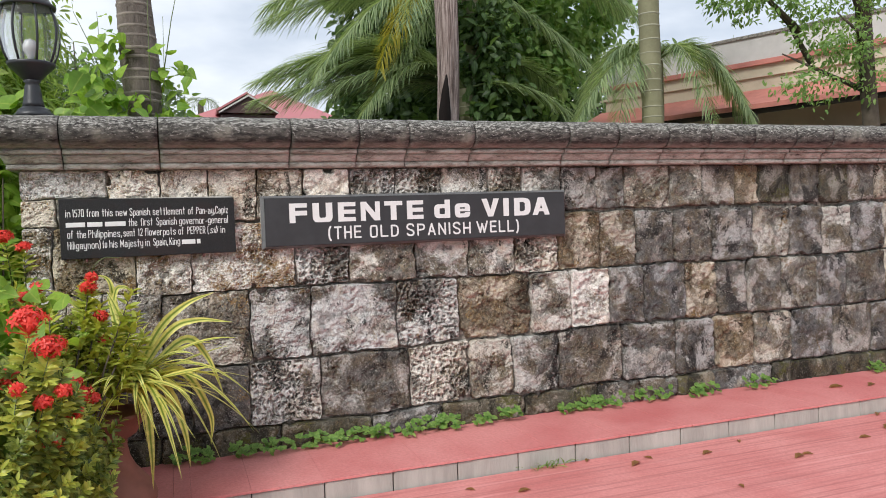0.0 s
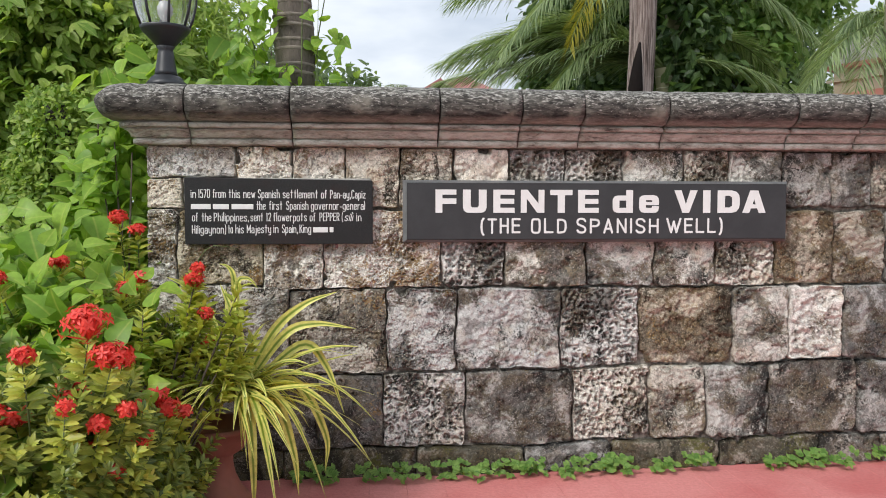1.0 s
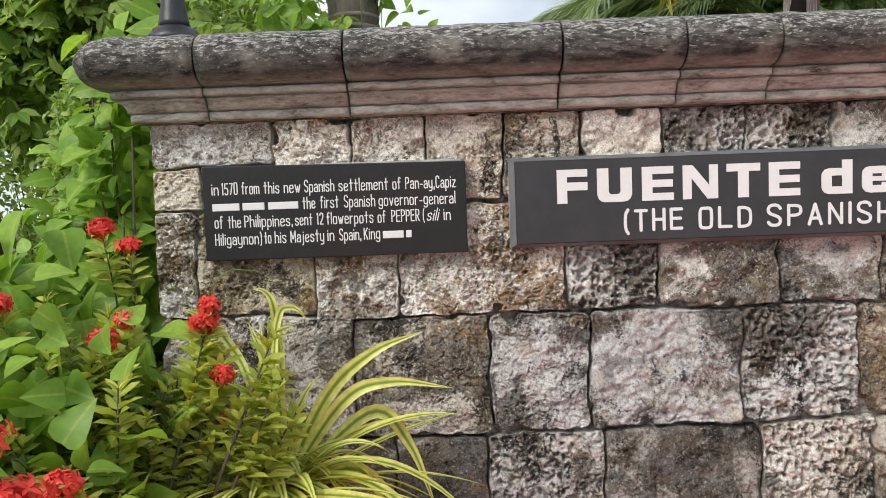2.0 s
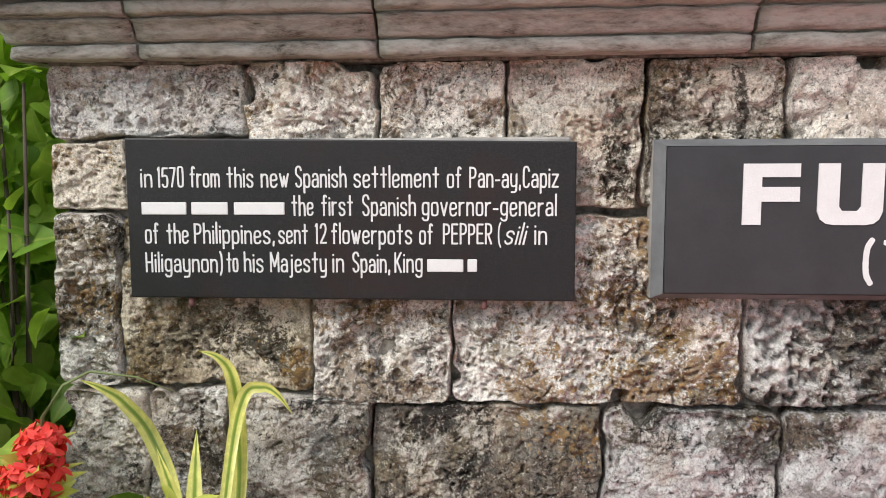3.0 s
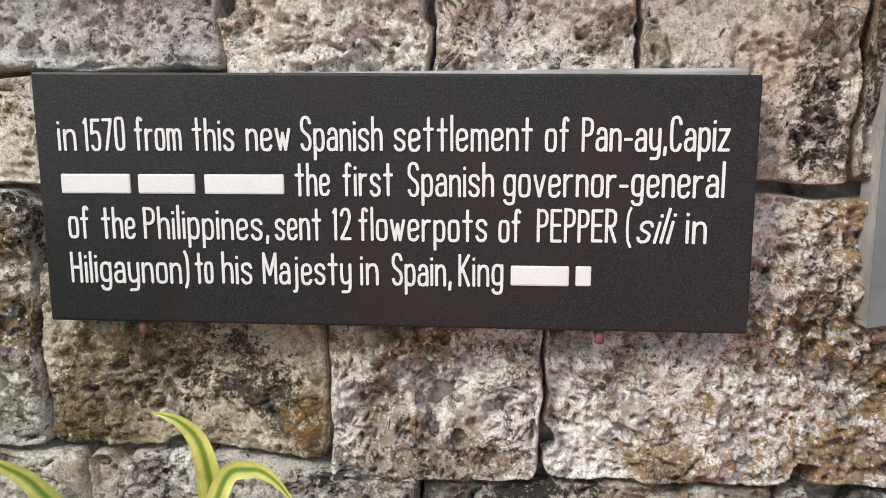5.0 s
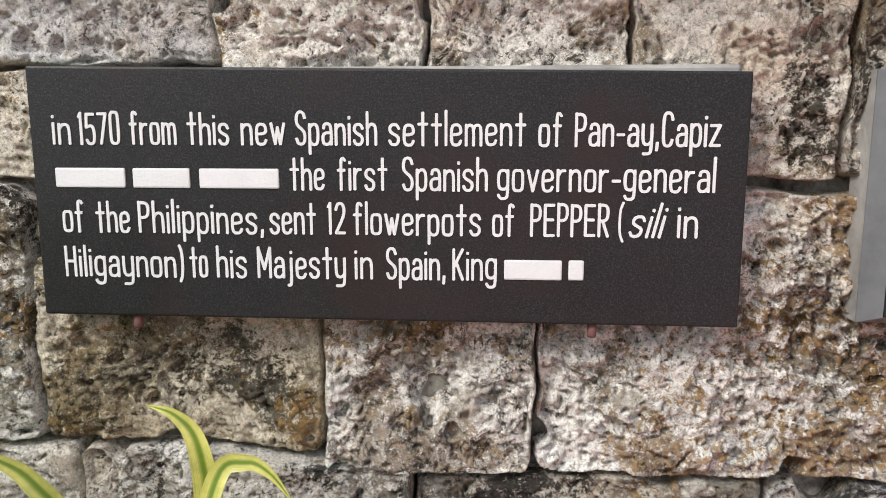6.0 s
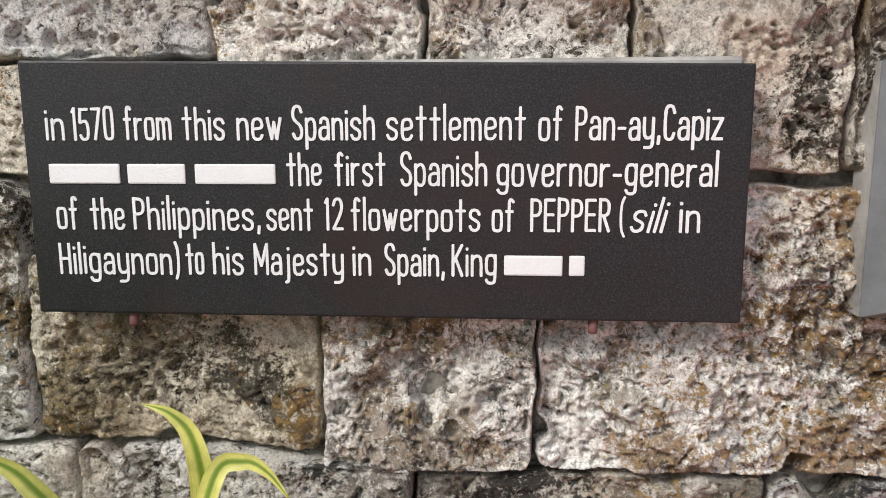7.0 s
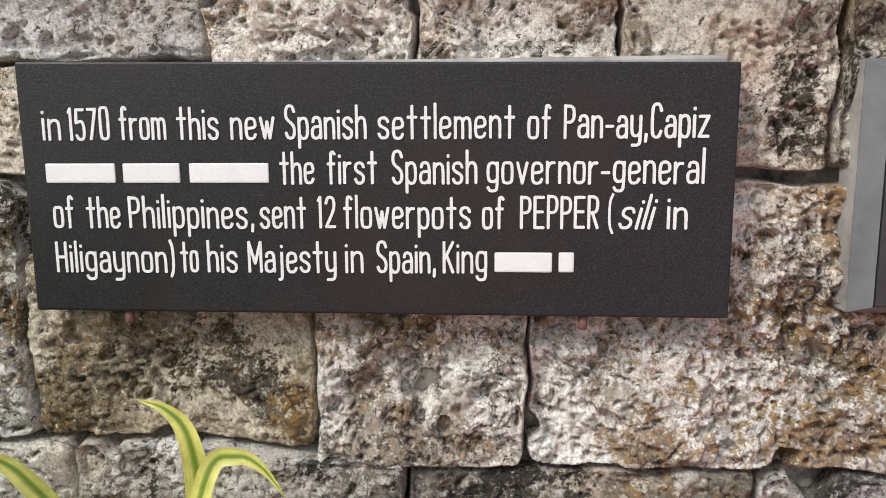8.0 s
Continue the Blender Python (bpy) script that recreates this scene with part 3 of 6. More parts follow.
def stone_mesh(x0, x1, z0, z1, kind, seed, step):
    """One block: an uneven, flaked and pitted face, worn edges, and sides that go back into the wall."""
    w, h = (x1 - x0) / 2 - 0.0012, (z1 - z0) / 2 - 0.0012
    cx, cz = (x0 + x1) / 2, (z0 + z1) / 2
    swell, crumb, coral, holes, flake, rim = WEAR[kind]
    open_wall = x0 > 0.85
    crumb, flake = crumb * (1.5 if open_wall else 1.0), flake * (1.4 if open_wall else 1.0)
    A, B = np.meshgrid(spaced(w, step), spaced(h, step))
    ny, nx = A.shape
    X, Z = cx + A + seed * 3.7, cz + B + seed * 1.9
    dice = random.Random(seed)
    proud = dice.uniform(-0.008, 0.012) + (0.006 if kind in "cpqwv" else 0.0)
    round_ = min(dice.uniform(0.006, 0.022) * (2.0 if open_wall and z1 < 1.5 else 1.0), 0.45 * min(w, h))
    # distance in from a worn, rounded and chipped outline
    qx, qz = np.abs(A) - (w - round_), np.abs(B) - (h - round_)
    d = -(np.hypot(np.maximum(qx, 0), np.maximum(qz, 0)) + np.minimum(np.maximum(qx, qz), 0) - round_)
    d = d - (0.0042 if open_wall else 0.0018) - 0.0035 * np.abs(rugged(X * 24, Z * 24, 3, 3)) - 0.05 * np.maximum(0, rugged(X * 9, Z * 9, 8, 2) - 0.42)
    e = np.clip(1 - d / (rim * (1 + 0.5 * waves(X * 11, Z * 11, 4))), 0, 1)
    y = -proud + rim * 0.75 * (1 - np.sqrt(np.maximum(0, 1 - e * e))) + np.clip(-d * 9, 0, 0.06)
    face = np.clip(d / 0.006, 0, 1)
    y -= swell * rugged(X * 4.5, Z * 4.5, 11, 3) + crumb * (np.abs(rugged(X * 17, Z * 17, 12, 5, 0.62)) - 0.35)
    # flaked skin: hard-edged steps
    sheet = rugged(X * 7, Z * 9, 13, 6, 0.6)
    for level in (-0.25, 0.08, 0.42):
        y += flake * np.clip((sheet - level) / 0.05, 0, 1) * face
    # coral cells
    bend = 0.012
    U, V = X + bend * waves(X * 33, Z * 33, 21), Z + bend * waves(X * 33, Z * 33, 22)
    gate = np.clip(3.0 * (rugged(X * 5.5, Z * 5.5, 23, 2) + coral * 1.2 - 0.42), 0, 1)
    f, own = pores(U * 46, V * 42, 24)
    deep = kind == "q"
    y += gate * (0.028 if deep else 0.017) * np.clip((1 - f / (0.24 + 0.26 * own)) * (2.2 if deep else 1.0), 0, 1) ** 0.5 * face
    f, own = pores(U * 120, V * 120, 25)
    gate = np.clip(3.0 * (rugged(X * 8, Z * 8, 26, 2) + coral - 0.25), 0, 1)
    y += gate * 0.006 * np.clip(1 - f / (0.25 + 0.35 * own), 0, 1) ** 0.6 * face
    # single round holes
    f, own = pores(U * 24, V * 24, 27)
    y += np.where(own < holes * 0.42, 0.016 * np.clip(1 - f / (0.10 + 0.28 * own), 0, 1) ** 0.5, 0) * face
    if step < 0.005:
        f, own = pores(U * 52, V * 52, 28)
        y += np.where(own < holes * 0.5, 0.011 * np.clip(1.15 - f / (0.13 + 0.30 * own), 0, 1) ** 0.5, 0) * face
    for hx, hz, hr, hd in HOLLOWS:
        if x0 - 0.05 < hx < x1 + 0.05 and z0 - 0.05 < hz < z1 + 0.05:
            gx, gz = cx + A - hx, cz + B - hz
            k = 1 - np.hypot(gx, gz * 0.9) / (hr * (1 + 0.55 * rugged(X * 30, Z * 30, 31, 3)))
            y += np.clip(k * 4, 0, 1) * hd * (0.8 + 0.25 * rugged(X * 45, Z * 45, 32, 3))
    # the courses wander a little, alike for neighbours
    gx, gz = cx + A, cz + B
    inside = np.clip((gx - WALL_X0) * 12, 0, 1) * np.clip((WALL_TOP - gz) * 10, 0, 1)
    wx = 0.010 * waves(gx * 5, gz * 5, 41) + 0.006 * waves(gx * 15, gz * 15, 42)
    wz = 0.009 * waves(gx * 4, gz * 6, 43) + 0.006 * waves(gx * 14, gz * 16, 44) + 0.024 * np.clip((gx - 1.4) / 1.2, 0, 1) * np.exp(-((gz - 0.5) / 0.28) ** 2)
    wz = np.where(gx > 1.0, wz + 0.012 * waves(gx * 2.2, gz * 3, 45), wz)
    co = np.stack((gx + wx * inside, y, gz + wz * inside), -1).reshape(-1, 3)
    idx = np.arange(nx * ny).reshape(ny, nx)
    quads = np.stack((idx[:-1, :-1], idx[:-1, 1:], idx[1:, 1:], idx[1:, :-1]), -1).reshape(-1, 4)
    edge = np.concatenate((idx[0, :], idx[1:, -1], idx[-1, -2::-1], idx[-2:0:-1, 0]))
    back = co[edge].copy()
    back[:, 1] = 0.085
    m, base = len(edge), len(co)
    k = np.arange(m)
    skirt = np.stack((edge[(k + 1) % m], edge[k], base + k, base + (k + 1) % m), -1)
    return mesh_np("stone", np.concatenate((co, back)), np.concatenate((quads, skirt)))


seed = 1
for z0, z1, x, spec in COURSES:
    for word in spec.split():
        x1, kind = float(word[:-1]), word[-1]
        near = x < 1.0 and z1 > 0.9
        step = 0.0024 if near else (0.004 if kind == "q" and x < 3.2 else 0.0055 if x < 3.2 else 0.009)
        part("stone", stone_mesh(x, x1, z0, z1, kind, seed, step), STONE[kind], wall)
        x = x1
        seed += 1

# ---- the moulded cornice of the wall: profile rows (out from the wall, height) ----
PROFILE = [(-0.03, 1.578), (0.036, 1.578), (0.042, 1.581), (0.044, 1.601), (0.041, 1.603), (0.030, 1.604), (0.030, 1.607), (0.050, 1.609), (0.054, 1.622), (0.062, 1.634), (0.076, 1.641),
           (0.064, 1.642), (0.064, 1.645), (0.088, 1.647), (0.092, 1.650), (0.093, 1.664), (0.090, 1.667), (0.070, 1.668), (0.070, 1.672), (0.118, 1.677), (0.142, 1.690), (0.158, 1.707), (0.167, 1.728), (0.169, 1.750),
           (0.164, 1.772), (0.152, 1.792), (0.133, 1.808), (0.105, 1.820), (0.07, 1.828), (-0.1, 1.838), (-0.25, 1.838)]
CORE = box_mesh(WALL_X0 + 0.012, WALL_X1, 0.0, 0.49, WALL_TOP - 0.004, 1.828)
cornice = tagged(empty("cornice", (0, 0, WALL_TOP)), "weathered moulded stone cornice capping the wall", "cornice", kind="structure")
part("cornice_core", CORE, M_MORTAR, cornice)


def coping(x0, x1, seed, corner=False):
    """One length of moulding; at the wall's end it turns the corner with a mitre."""
    path = []
    step = 0.025
    n = max(3, int((x1 - x0) / step))
    for i in range(n + 1):
        path.append((x0 + (x1 - x0) * i / n, 0.0, 0.0, -1.0))
    if corner:
        back = [(WALL_X0, 0.5, -1.0, 0.0), (WALL_X0, 0.30, -1.0, 0.0), (WALL_X0, 0.15, -1.0, 0.0), (WALL_X0, 0.05, -1.0, 0.0)]
        for k in range(7):
            a = math.pi * (1 - k / 6 * 0.5)
            c = 1.0 + 0.22 * math.sin(2 * (math.pi - a))
            back.append((WALL_X0, 0.0, math.cos(a) * c, -math.sin(a) * c))
        path = back + [(WALL_X0 + 0.02, 0.0, 0.0, -1.0)] + [p for p in path if p[0] > WALL_X0 + 0.03]
    verts = []
    tilt = 0.004 * math.sin(seed * 5.1)
    for k, (px, py, ox, oy) in enumerate(path):
        for r, z in PROFILE:
            chip = 0.005 * noise.noise((px * 14 + ox * 3, z * 30, seed)) + 0.003 * noise.noise((px * 50, z * 60, seed + py * 20))
            end = 0.006 if (k in (0, len(path) - 1)) and not (corner and k == 0) else 0.0
            rr = r + (chip + tilt - end if r > 0 else 0)
            verts.append((px + ox * rr, py + oy * rr, z + chip * 0.5))
    m = len(PROFILE)
    f = [(k * m + j, (k + 1) * m + j, (k + 1) * m + j + 1, k * m + j + 1) for k in range(len(path) - 1) for j in range(m - 1)]
    me = mesh_np("coping_stone", verts, f)
    bm = bmesh.new()
    bm.from_mesh(me)
    bm.verts.ensure_lookup_table()
    for k in (0, len(path) - 1):
        ring = [bm.verts[k * m + j] for j in range(m)]
        bm.faces.new(ring if k == 0 else ring[::-1])
    bpy.data.meshes.remove(me)
    return bm


joints = [-0.17, 0.03, 0.458, 1.086, 1.44, 1.712, 2.09, 2.68, 3.01, 3.36, 3.67, 4.02, 4.36, 4.67, 5.2, 5.7, 6.3, 6.9, 7.5, 8.1, 8.6]
for k, (a, b) in enumerate(zip(joints, joints[1:])):
    part("coping_stone", coping(a + 0.003, b - 0.003, k + 1, k == 0), M_COPING, cornice)

# ---- the two signs on the wall ----


# Hand-painted letters as strokes: corner points in tenths across and hundredths of a capital's height; "~" marks a rounded stroke.
STROKES = {
    "a": "~1,50 2,64 8,64 10,50 10,0/~10,36 3,36 0,28 0,8 2,0 7,0 10,12", "e": "~0,32 10,35 10,52 8,64 2,64 0,50 0,12 2,0 8,0 10,13",
    "f": "~10,93 8,100 5,100 4,88 4,0/0,62 9,62", "g": "~10,16 8,4 2,4 0,18 0,50 2,64 8,64 10,52/~10,64 10,-14 8,-26 2,-26 0,-15", "h": "0,100 0,0/~0,48 3,63 8,63 10,50 10,0",
    "i": "5,64 5,0/5,84 5,87", "j": "~8,64 8,-14 6,-26 0,-26/8,84 8,87", "l": "5,104 5,0", "m": "0,64 0,0/~0,50 1,63 4,63 5,50 5,0/~5,50 6,63 9,63 10,50 10,0",
    "n": "0,64 0,0/~0,48 3,63 8,63 10,50 10,0", "o": "~5,64 1,64 0,48 0,16 1,0 9,0 10,16 10,48 9,64 5,64", "p": "0,64 0,-28/~0,52 3,64 8,64 10,48 10,15 8,0 3,0 0,12",
    "r": "0,64 0,0/~0,44 4,62 10,62", "s": "~10,51 8,64 2,64 0,52 1,39 9,27 10,14 8,0 2,0 0,13", "t": "5,98 5,0/0,64 10,64", "v": "0,64 5,0 10,64", "w": "0,64 3,0 5,52 7,0 10,64",
    "y": "~0,64 0,18 2,3 7,3 10,14/~10,64 10,-14 8,-26 1,-26", "z": "0,62 10,62 0,0 10,0", "C": "~10,80 8,100 2,100 0,84 0,16 2,0 8,0 10,18", "H": "0,100 0,0/10,100 10,0/0,50 10,50",
    "K": "0,100 0,0/10,100 0,40/3,56 10,0", "M": "0,0 0,100 5,28 10,100 10,0", "P": "0,100 0,0/~0,98 7,98 10,88 10,60 7,48 0,48", "R": "0,100 0,0/~0,98 7,98 10,88 10,60 7,48 0,48/4,48 10,0",
    "E": "10,98 0,98 0,2 10,2/0,52 9,52", "S": "~10,82 8,100 2,100 0,84 0,68 2,56 8,43 10,30 10,14 8,0 2,0 0,16", "1": "1,88 7,100 7,0", "2": "~0,80 2,100 8,100 10,80 9,56 0,3/0,2 10,2",
    "5": "10,98 1,98 0,57/~0,55 7,62 10,46 10,14 8,0 2,0 0,13", "7": "0,98 10,98 3,0", "0": "~5,100 1,100 0,80 0,20 1,0 9,0 10,20 10,80 9,100 5,100", "-": "0,33 10,33", ",": "6,9 2,-13",
    "(": "~10,106 2,82 2,8 10,-16", ")": "~0,106 8,82 8,8 0,-16", "T": "5,0 5,98/0,98 10,98", "O": "~5,100 1,100 0,82 0,18 1,0 9,0 10,18 10,82 9,100 5,100", "L": "0,100 0,2 10,2",
    "D": "0,98 0,2/~0,98 6,98 10,84 10,16 6,2 0,2", "A": "0,0 5,100 10,0/2,30 8,30", "N": "0,0 0,100 10,0 10,100", "I": "5,100 5,0", "W": "0,100 3,0 5,80 7,0 10,100",
}
INK = {"i": 0.0, "l": 0.0, "I": 0.0, "t": 0.46, "f": 0.42, "r": 0.38, "m": 0.82, "w": 0.72, "M": 0.72, "W": 1.0, ",": 0.08, "-": 0.36, "(": 0.18, ")": 0.18, "1": 0.2, "j": 0.22, "T": 0.55}


def brush(pts, yy, V, F, pen, y):
    """One painted stroke with blunt round ends, a little proud of the slab."""
    rows = []
    for k, p in enumerate(pts):
        tan = pts[min(k + 1, len(pts) - 1)] - pts[max(k - 1, 0)]
        tan = tan / max(np.hypot(*tan), 1e-6)
        fat = pen / 2 * (1 + 0.12 * noise.noise((p[0] * 260, p[1] * 260, 3.0)))
        rows.append((p, np.array((-tan[1], tan[0])) * fat, tan * fat))
    rims = []
    for reach, width in ((-0.85, 0.5), (-0.5, 0.86)):
        p, side, tan = rows[0]
        rims.append((p + tan * reach + side * width, p + tan * reach - side * width))
    for p, side, tan in rows:
        rims.append((p + side, p - side))
    for reach, width in ((0.5, 0.86), (0.85, 0.5)):
        rims.append((p + tan * reach + side * width, p + tan * reach - side * width))
    base, n = len(V), len(rims)
    for top in (True, False):
        for k, (a, b) in enumerate(rims):
            depth = yy - 0.0003 * k / n if top else y + 0.0004
            V += [(a[0], depth, a[1]), (b[0], depth, b[1])]
    for k in range(n - 1):
        i, j = base + 2 * k, base + 2 * k + 2
        F += [(i, i + 1, j + 1, j), (i, j, j + 2 * n, i + 2 * n), (j + 1, i + 1, i + 1 + 2 * n, j + 1 + 2 * n)]


def lettering(text, x0, x1, z, cap, y, parent, weight=0.125, slant=0.0, gap=0.30, name="lettering"):
    """A hand-painted word from x0 to x1 on the baseline z: round-ended strokes of uneven width, capitals of height cap."""
    dice = random.Random(text + str(x0))
    pen = weight * cap
    inks = [INK.get(c, 0.52) for c in text]
    scale = (x1 - x0 - pen - slant * cap) / max(sum(inks) + gap * (len(text) - 1), 0.05)
    V, F, x, layer = [], [], x0 + pen / 2, 0
    for ch, ink in zip(text, inks):
        wide, drop, grow = ink * scale, dice.uniform(-0.012, 0.012) * cap, dice.uniform(0.975, 1.025)
        for stroke in STROKES[ch].split("/"):
            bent = stroke[0] == "~"
            pts = [np.array([float(n) for n in p.split(",")]) for p in stroke.lstrip("~").split()]
            pts = [np.array((x + (p[0] - (5 if ink == 0 else 0)) / 10 * wide + slant * p[1] / 100 * cap, z + drop + p[1] / 100 * cap * grow)) for p in pts]
            for _ in range(3 if bent else 0):
                cut = [pts[0]]
                for a, b in zip(pts, pts[1:]):
                    cut += [a * 0.75 + b * 0.25, a * 0.25 + b * 0.75]
                pts = cut + [pts[-1]]
            for line in ([pts] if bent else [list(q) for q in zip(pts, pts[1:])]):
                layer += 1
                brush(line, y - 0.0007 - 0.00011 * (layer % 4), V, F, pen, y)
        x += wide + gap * scale
    me = bpy.data.meshes.new(name)
    me.from_pydata([tuple(v) for v in V], [], F)
    return part(name, me, M_WHITE, parent)


def word_bar(x0, x1, z, cap, y, parent):
    return part("lettering", box_mesh(x0, x1, y - 0.002, y + 0.001, z, z + cap * 0.66, 0.002, 2), M_WHITE, parent)


YP, YS = -0.04, -0.048
plaque = tagged(empty("plaque", (0.4, -0.02, 1.15)), "black slate plaque with white painted lettering on the stone wall", "plaque")
bm = box_mesh(0, 0.80, YP, 0.005, 1.152, 1.44, 0.003, 2)
for v in bm.verts:
    v.co.z -= 0.011 * v.co.x / 0.8 * (v.co.z - 1.152) / 0.288
part("slab", bm, M_PLAQUE, plaque)
part("mortar_bed", box_mesh(0.008, 0.792, YP + 0.012, 0.03, 1.165, 1.4375, 0.004, 1), M_FRAME, plaque, "rough grey mortar bed behind the slab")
LINES = [
    (1.353, 1.351, "in 0.027 0.049;1570 0.0575 0.107;from 0.118 0.173;this 0.185 0.234;new 0.247 0.298;Spanish 0.309 0.401;settlement 0.413 0.564;of 0.577 0.603;Pan-ay,Capiz 0.616 0.770"),
    (1.303, 1.302, "# 0.027 0.110;# 0.119 0.186;# 0.197 0.289;the 0.301 0.341;first 0.355 0.412;Spanish 0.428 0.523;governor-general 0.533 0.767"),
    (1.252, 1.253, "of 0.031 0.057;the 0.071 0.112;Philippines, 0.122 0.270;sent 0.276 0.330;12 0.342 0.364;flowerpots 0.372 0.516;of 0.528 0.553;PEPPER 0.570 0.656;( 0.665 0.672;~sili 0.676 0.720;in 0.729 0.751"),
    (1.200, 1.204, "Hiligaynon) 0.030 0.174;to 0.180 0.202;his 0.212 0.248;Majesty 0.260 0.363;in 0.373 0.394;Spain, 0.409 0.477;King 0.484 0.534;# 0.542 0.606;# 0.613 0.630"),
]
for za, zb, words in LINES:
    for item in words.split(";"):
        text, a, b = item.rsplit(" ", 2)
        a, b = float(a), float(b)
        z = za + (zb - za) * a / 0.8
        if text == "#":
            word_bar(a, b, z, 0.034, YP, plaque)
        else:
            lettering(text.lstrip("~"), a, b, z, 0.0345, YP, plaque, 0.075 if text == "(" else 0.094, 0.24 if text[0] == "~" else 0.0)
for x in (0.109, 0.642):
    part("bolt", lathe([(0.0, 0), (0.005, 0.001), (0.0055, 0.004), (0.0055, 0.02)], 10, (x, -0.030, 1.135)), M_BOLT, plaque, "rusty red bolt end")

sign = tagged(empty("name_sign", (1.8, -0.02, 1.157)), "wide dark grey sign with grey chamfered edge and white lettering", "sign")
SX0, SX1, SZ0, SZ1 = 0.932, 2.702, 1.157, 1.432
bm = bmesh.new()
outer = [bm.verts.new(p) for p in ((SX0, -0.022, SZ0), (SX1, -0.022, SZ0), (SX1, -0.022, SZ1), (SX0, -0.022, SZ1))]
inner = [bm.verts.new(p) for p in ((SX0 + 0.016, YS, SZ0 + 0.012), (SX1 - 0.016, YS, SZ0 + 0.012), (SX1 - 0.016, YS, SZ1 - 0.012), (SX0 + 0.016, YS, SZ1 - 0.012))]
rear = [bm.verts.new((v.co.x, 0.02, v.co.z)) for v in outer]
for k in range(4):
    bm.faces.new((rear[k], rear[(k + 1) % 4], outer[(k + 1) % 4], outer[k]))
bm.faces.new(outer)
bmesh.ops.delete(bm, geom=inner, context="VERTS")
part("frame", bm, M_FRAME, sign, "pale rough cement bed")
for k in range(4):
    bm = bmesh.new()
    corners = ((SX0, SZ0), (SX1, SZ0), (SX1, SZ1), (SX0, SZ1))
    (ax, az), (bx, bz) = corners[k], corners[(k + 1) % 4]
    mx, mz = (SX0 + SX1) / 2, (SZ0 + SZ1) / 2
    front = [(ax, -0.0225, az), (bx, -0.0225, bz), (bx + math.copysign(0.016, mx - bx), YS, bz + math.copysign(0.012, mz - bz)), (ax + math.copysign(0.016, mx - ax), YS, az + math.copysign(0.012, mz - az))]
    vs = [bm.verts.new(p) for p in front]
    back = [bm.verts.new((p[0], -0.0215, p[2])) for p in front]
    bm.faces.new(vs)
    bm.faces.new(back[::-1])
    for j in range(4):
        bm.faces.new((vs[j], back[j], back[(j + 1) % 4], vs[(j + 1) % 4]))
    part("bevel_strip", bm, M_BEVEL, sign, "blue-grey chamfered edge")
part("panel", box_mesh(SX0 + 0.017, SX1 - 0.017, YS - 0.004, YS + 0.002, SZ0 + 0.013, SZ1 - 0.013, 0.0015, 1), M_SIGN, sign)
S = 0.33
BLOCK = {
    "F": [[(0, 0), (S, 0), (S, 0.38), (1, 0.38), (1, 0.62), (S, 0.62), (S, 0.78), (1, 0.78), (1, 1), (0, 1)]],
    "E": [[(0, 0), (1, 0), (1, 0.22), (S, 0.22), (S, 0.39), (0.98, 0.39), (0.98, 0.61), (S, 0.61), (S, 0.78), (1, 0.78), (1, 1), (0, 1)]],
    "U": [[(0, 1), (0, 0.22), (0.05, 0.09), (0.14, 0.02), (0.26, 0), (0.74, 0), (0.86, 0.02), (0.95, 0.09), (1, 0.22), (1, 1), (1 - S, 1), (1 - S, 0.3), (0.62, 0.23), (0.38, 0.23), (S, 0.3), (S, 1)]],
    "N": [[(0, 0), (0.25, 0), (0.25, 0.62), (0.70, 0), (1, 0), (1, 1), (0.75, 1), (0.75, 0.40), (0.28, 1), (0, 1)]],
    "T": [[(0.34, 0), (0.66, 0), (0.66, 0.77), (1, 0.77), (1, 1), (0, 1), (0, 0.77), (0.34, 0.77)]],
    "V": [[(0.36, 0), (0.64, 0), (1, 1), (0.69, 1), (0.5, 0.36), (0.31, 1), (0, 1)]],
    "I": [[(0, 0), (1, 0), (1, 1), (0, 1)]],
    "D": [[(0, 0), (0.62, 0), (0.85, 0.06), (0.97, 0.2), (1, 0.36), (1, 0.64), (0.97, 0.8), (0.85, 0.94), (0.62, 1), (0, 1)], [(S, 0.24), (S, 0.76), (0.56, 0.76), (0.66, 0.68), (0.66, 0.32), (0.56, 0.24)]],
    "A": [[(0, 0), (0.29, 0), (0.36, 0.2), (0.64, 0.2), (0.71, 0), (1, 0), (0.67, 1), (0.33, 1)], [(0.43, 0.38), (0.5, 0.62), (0.57, 0.38)]],
    "d": [[(1, 0), (1, 1), (0.67, 1), (0.67, 0.76), (0.25, 0.76), (0.10, 0.72), (0.02, 0.62), (0, 0.52), (0, 0.24), (0.02, 0.13), (0.10, 0.04), (0.25, 0)], [(0.33, 0.22), (0.33, 0.54), (0.67, 0.54), (0.67, 0.22)]],
    "e": [[(1, 0.30), (1, 0.20), (0.96, 0.08), (0.84, 0.01), (0.70, 0), (0.28, 0), (0.12, 0.03), (0.02, 0.13), (0, 0.24), (0, 0.54), (0.02, 0.65), (0.12, 0.75), (0.28, 0.78), (0.72, 0.78), (0.88, 0.75), (0.98, 0.65), (1, 0.52), (1, 0.34), (0.34, 0.34), (0.34, 0.22), (0.64, 0.22), (0.66, 0.30)],
          [(0.34, 0.48), (0.34, 0.56), (0.66, 0.56), (0.66, 0.48)]],
}


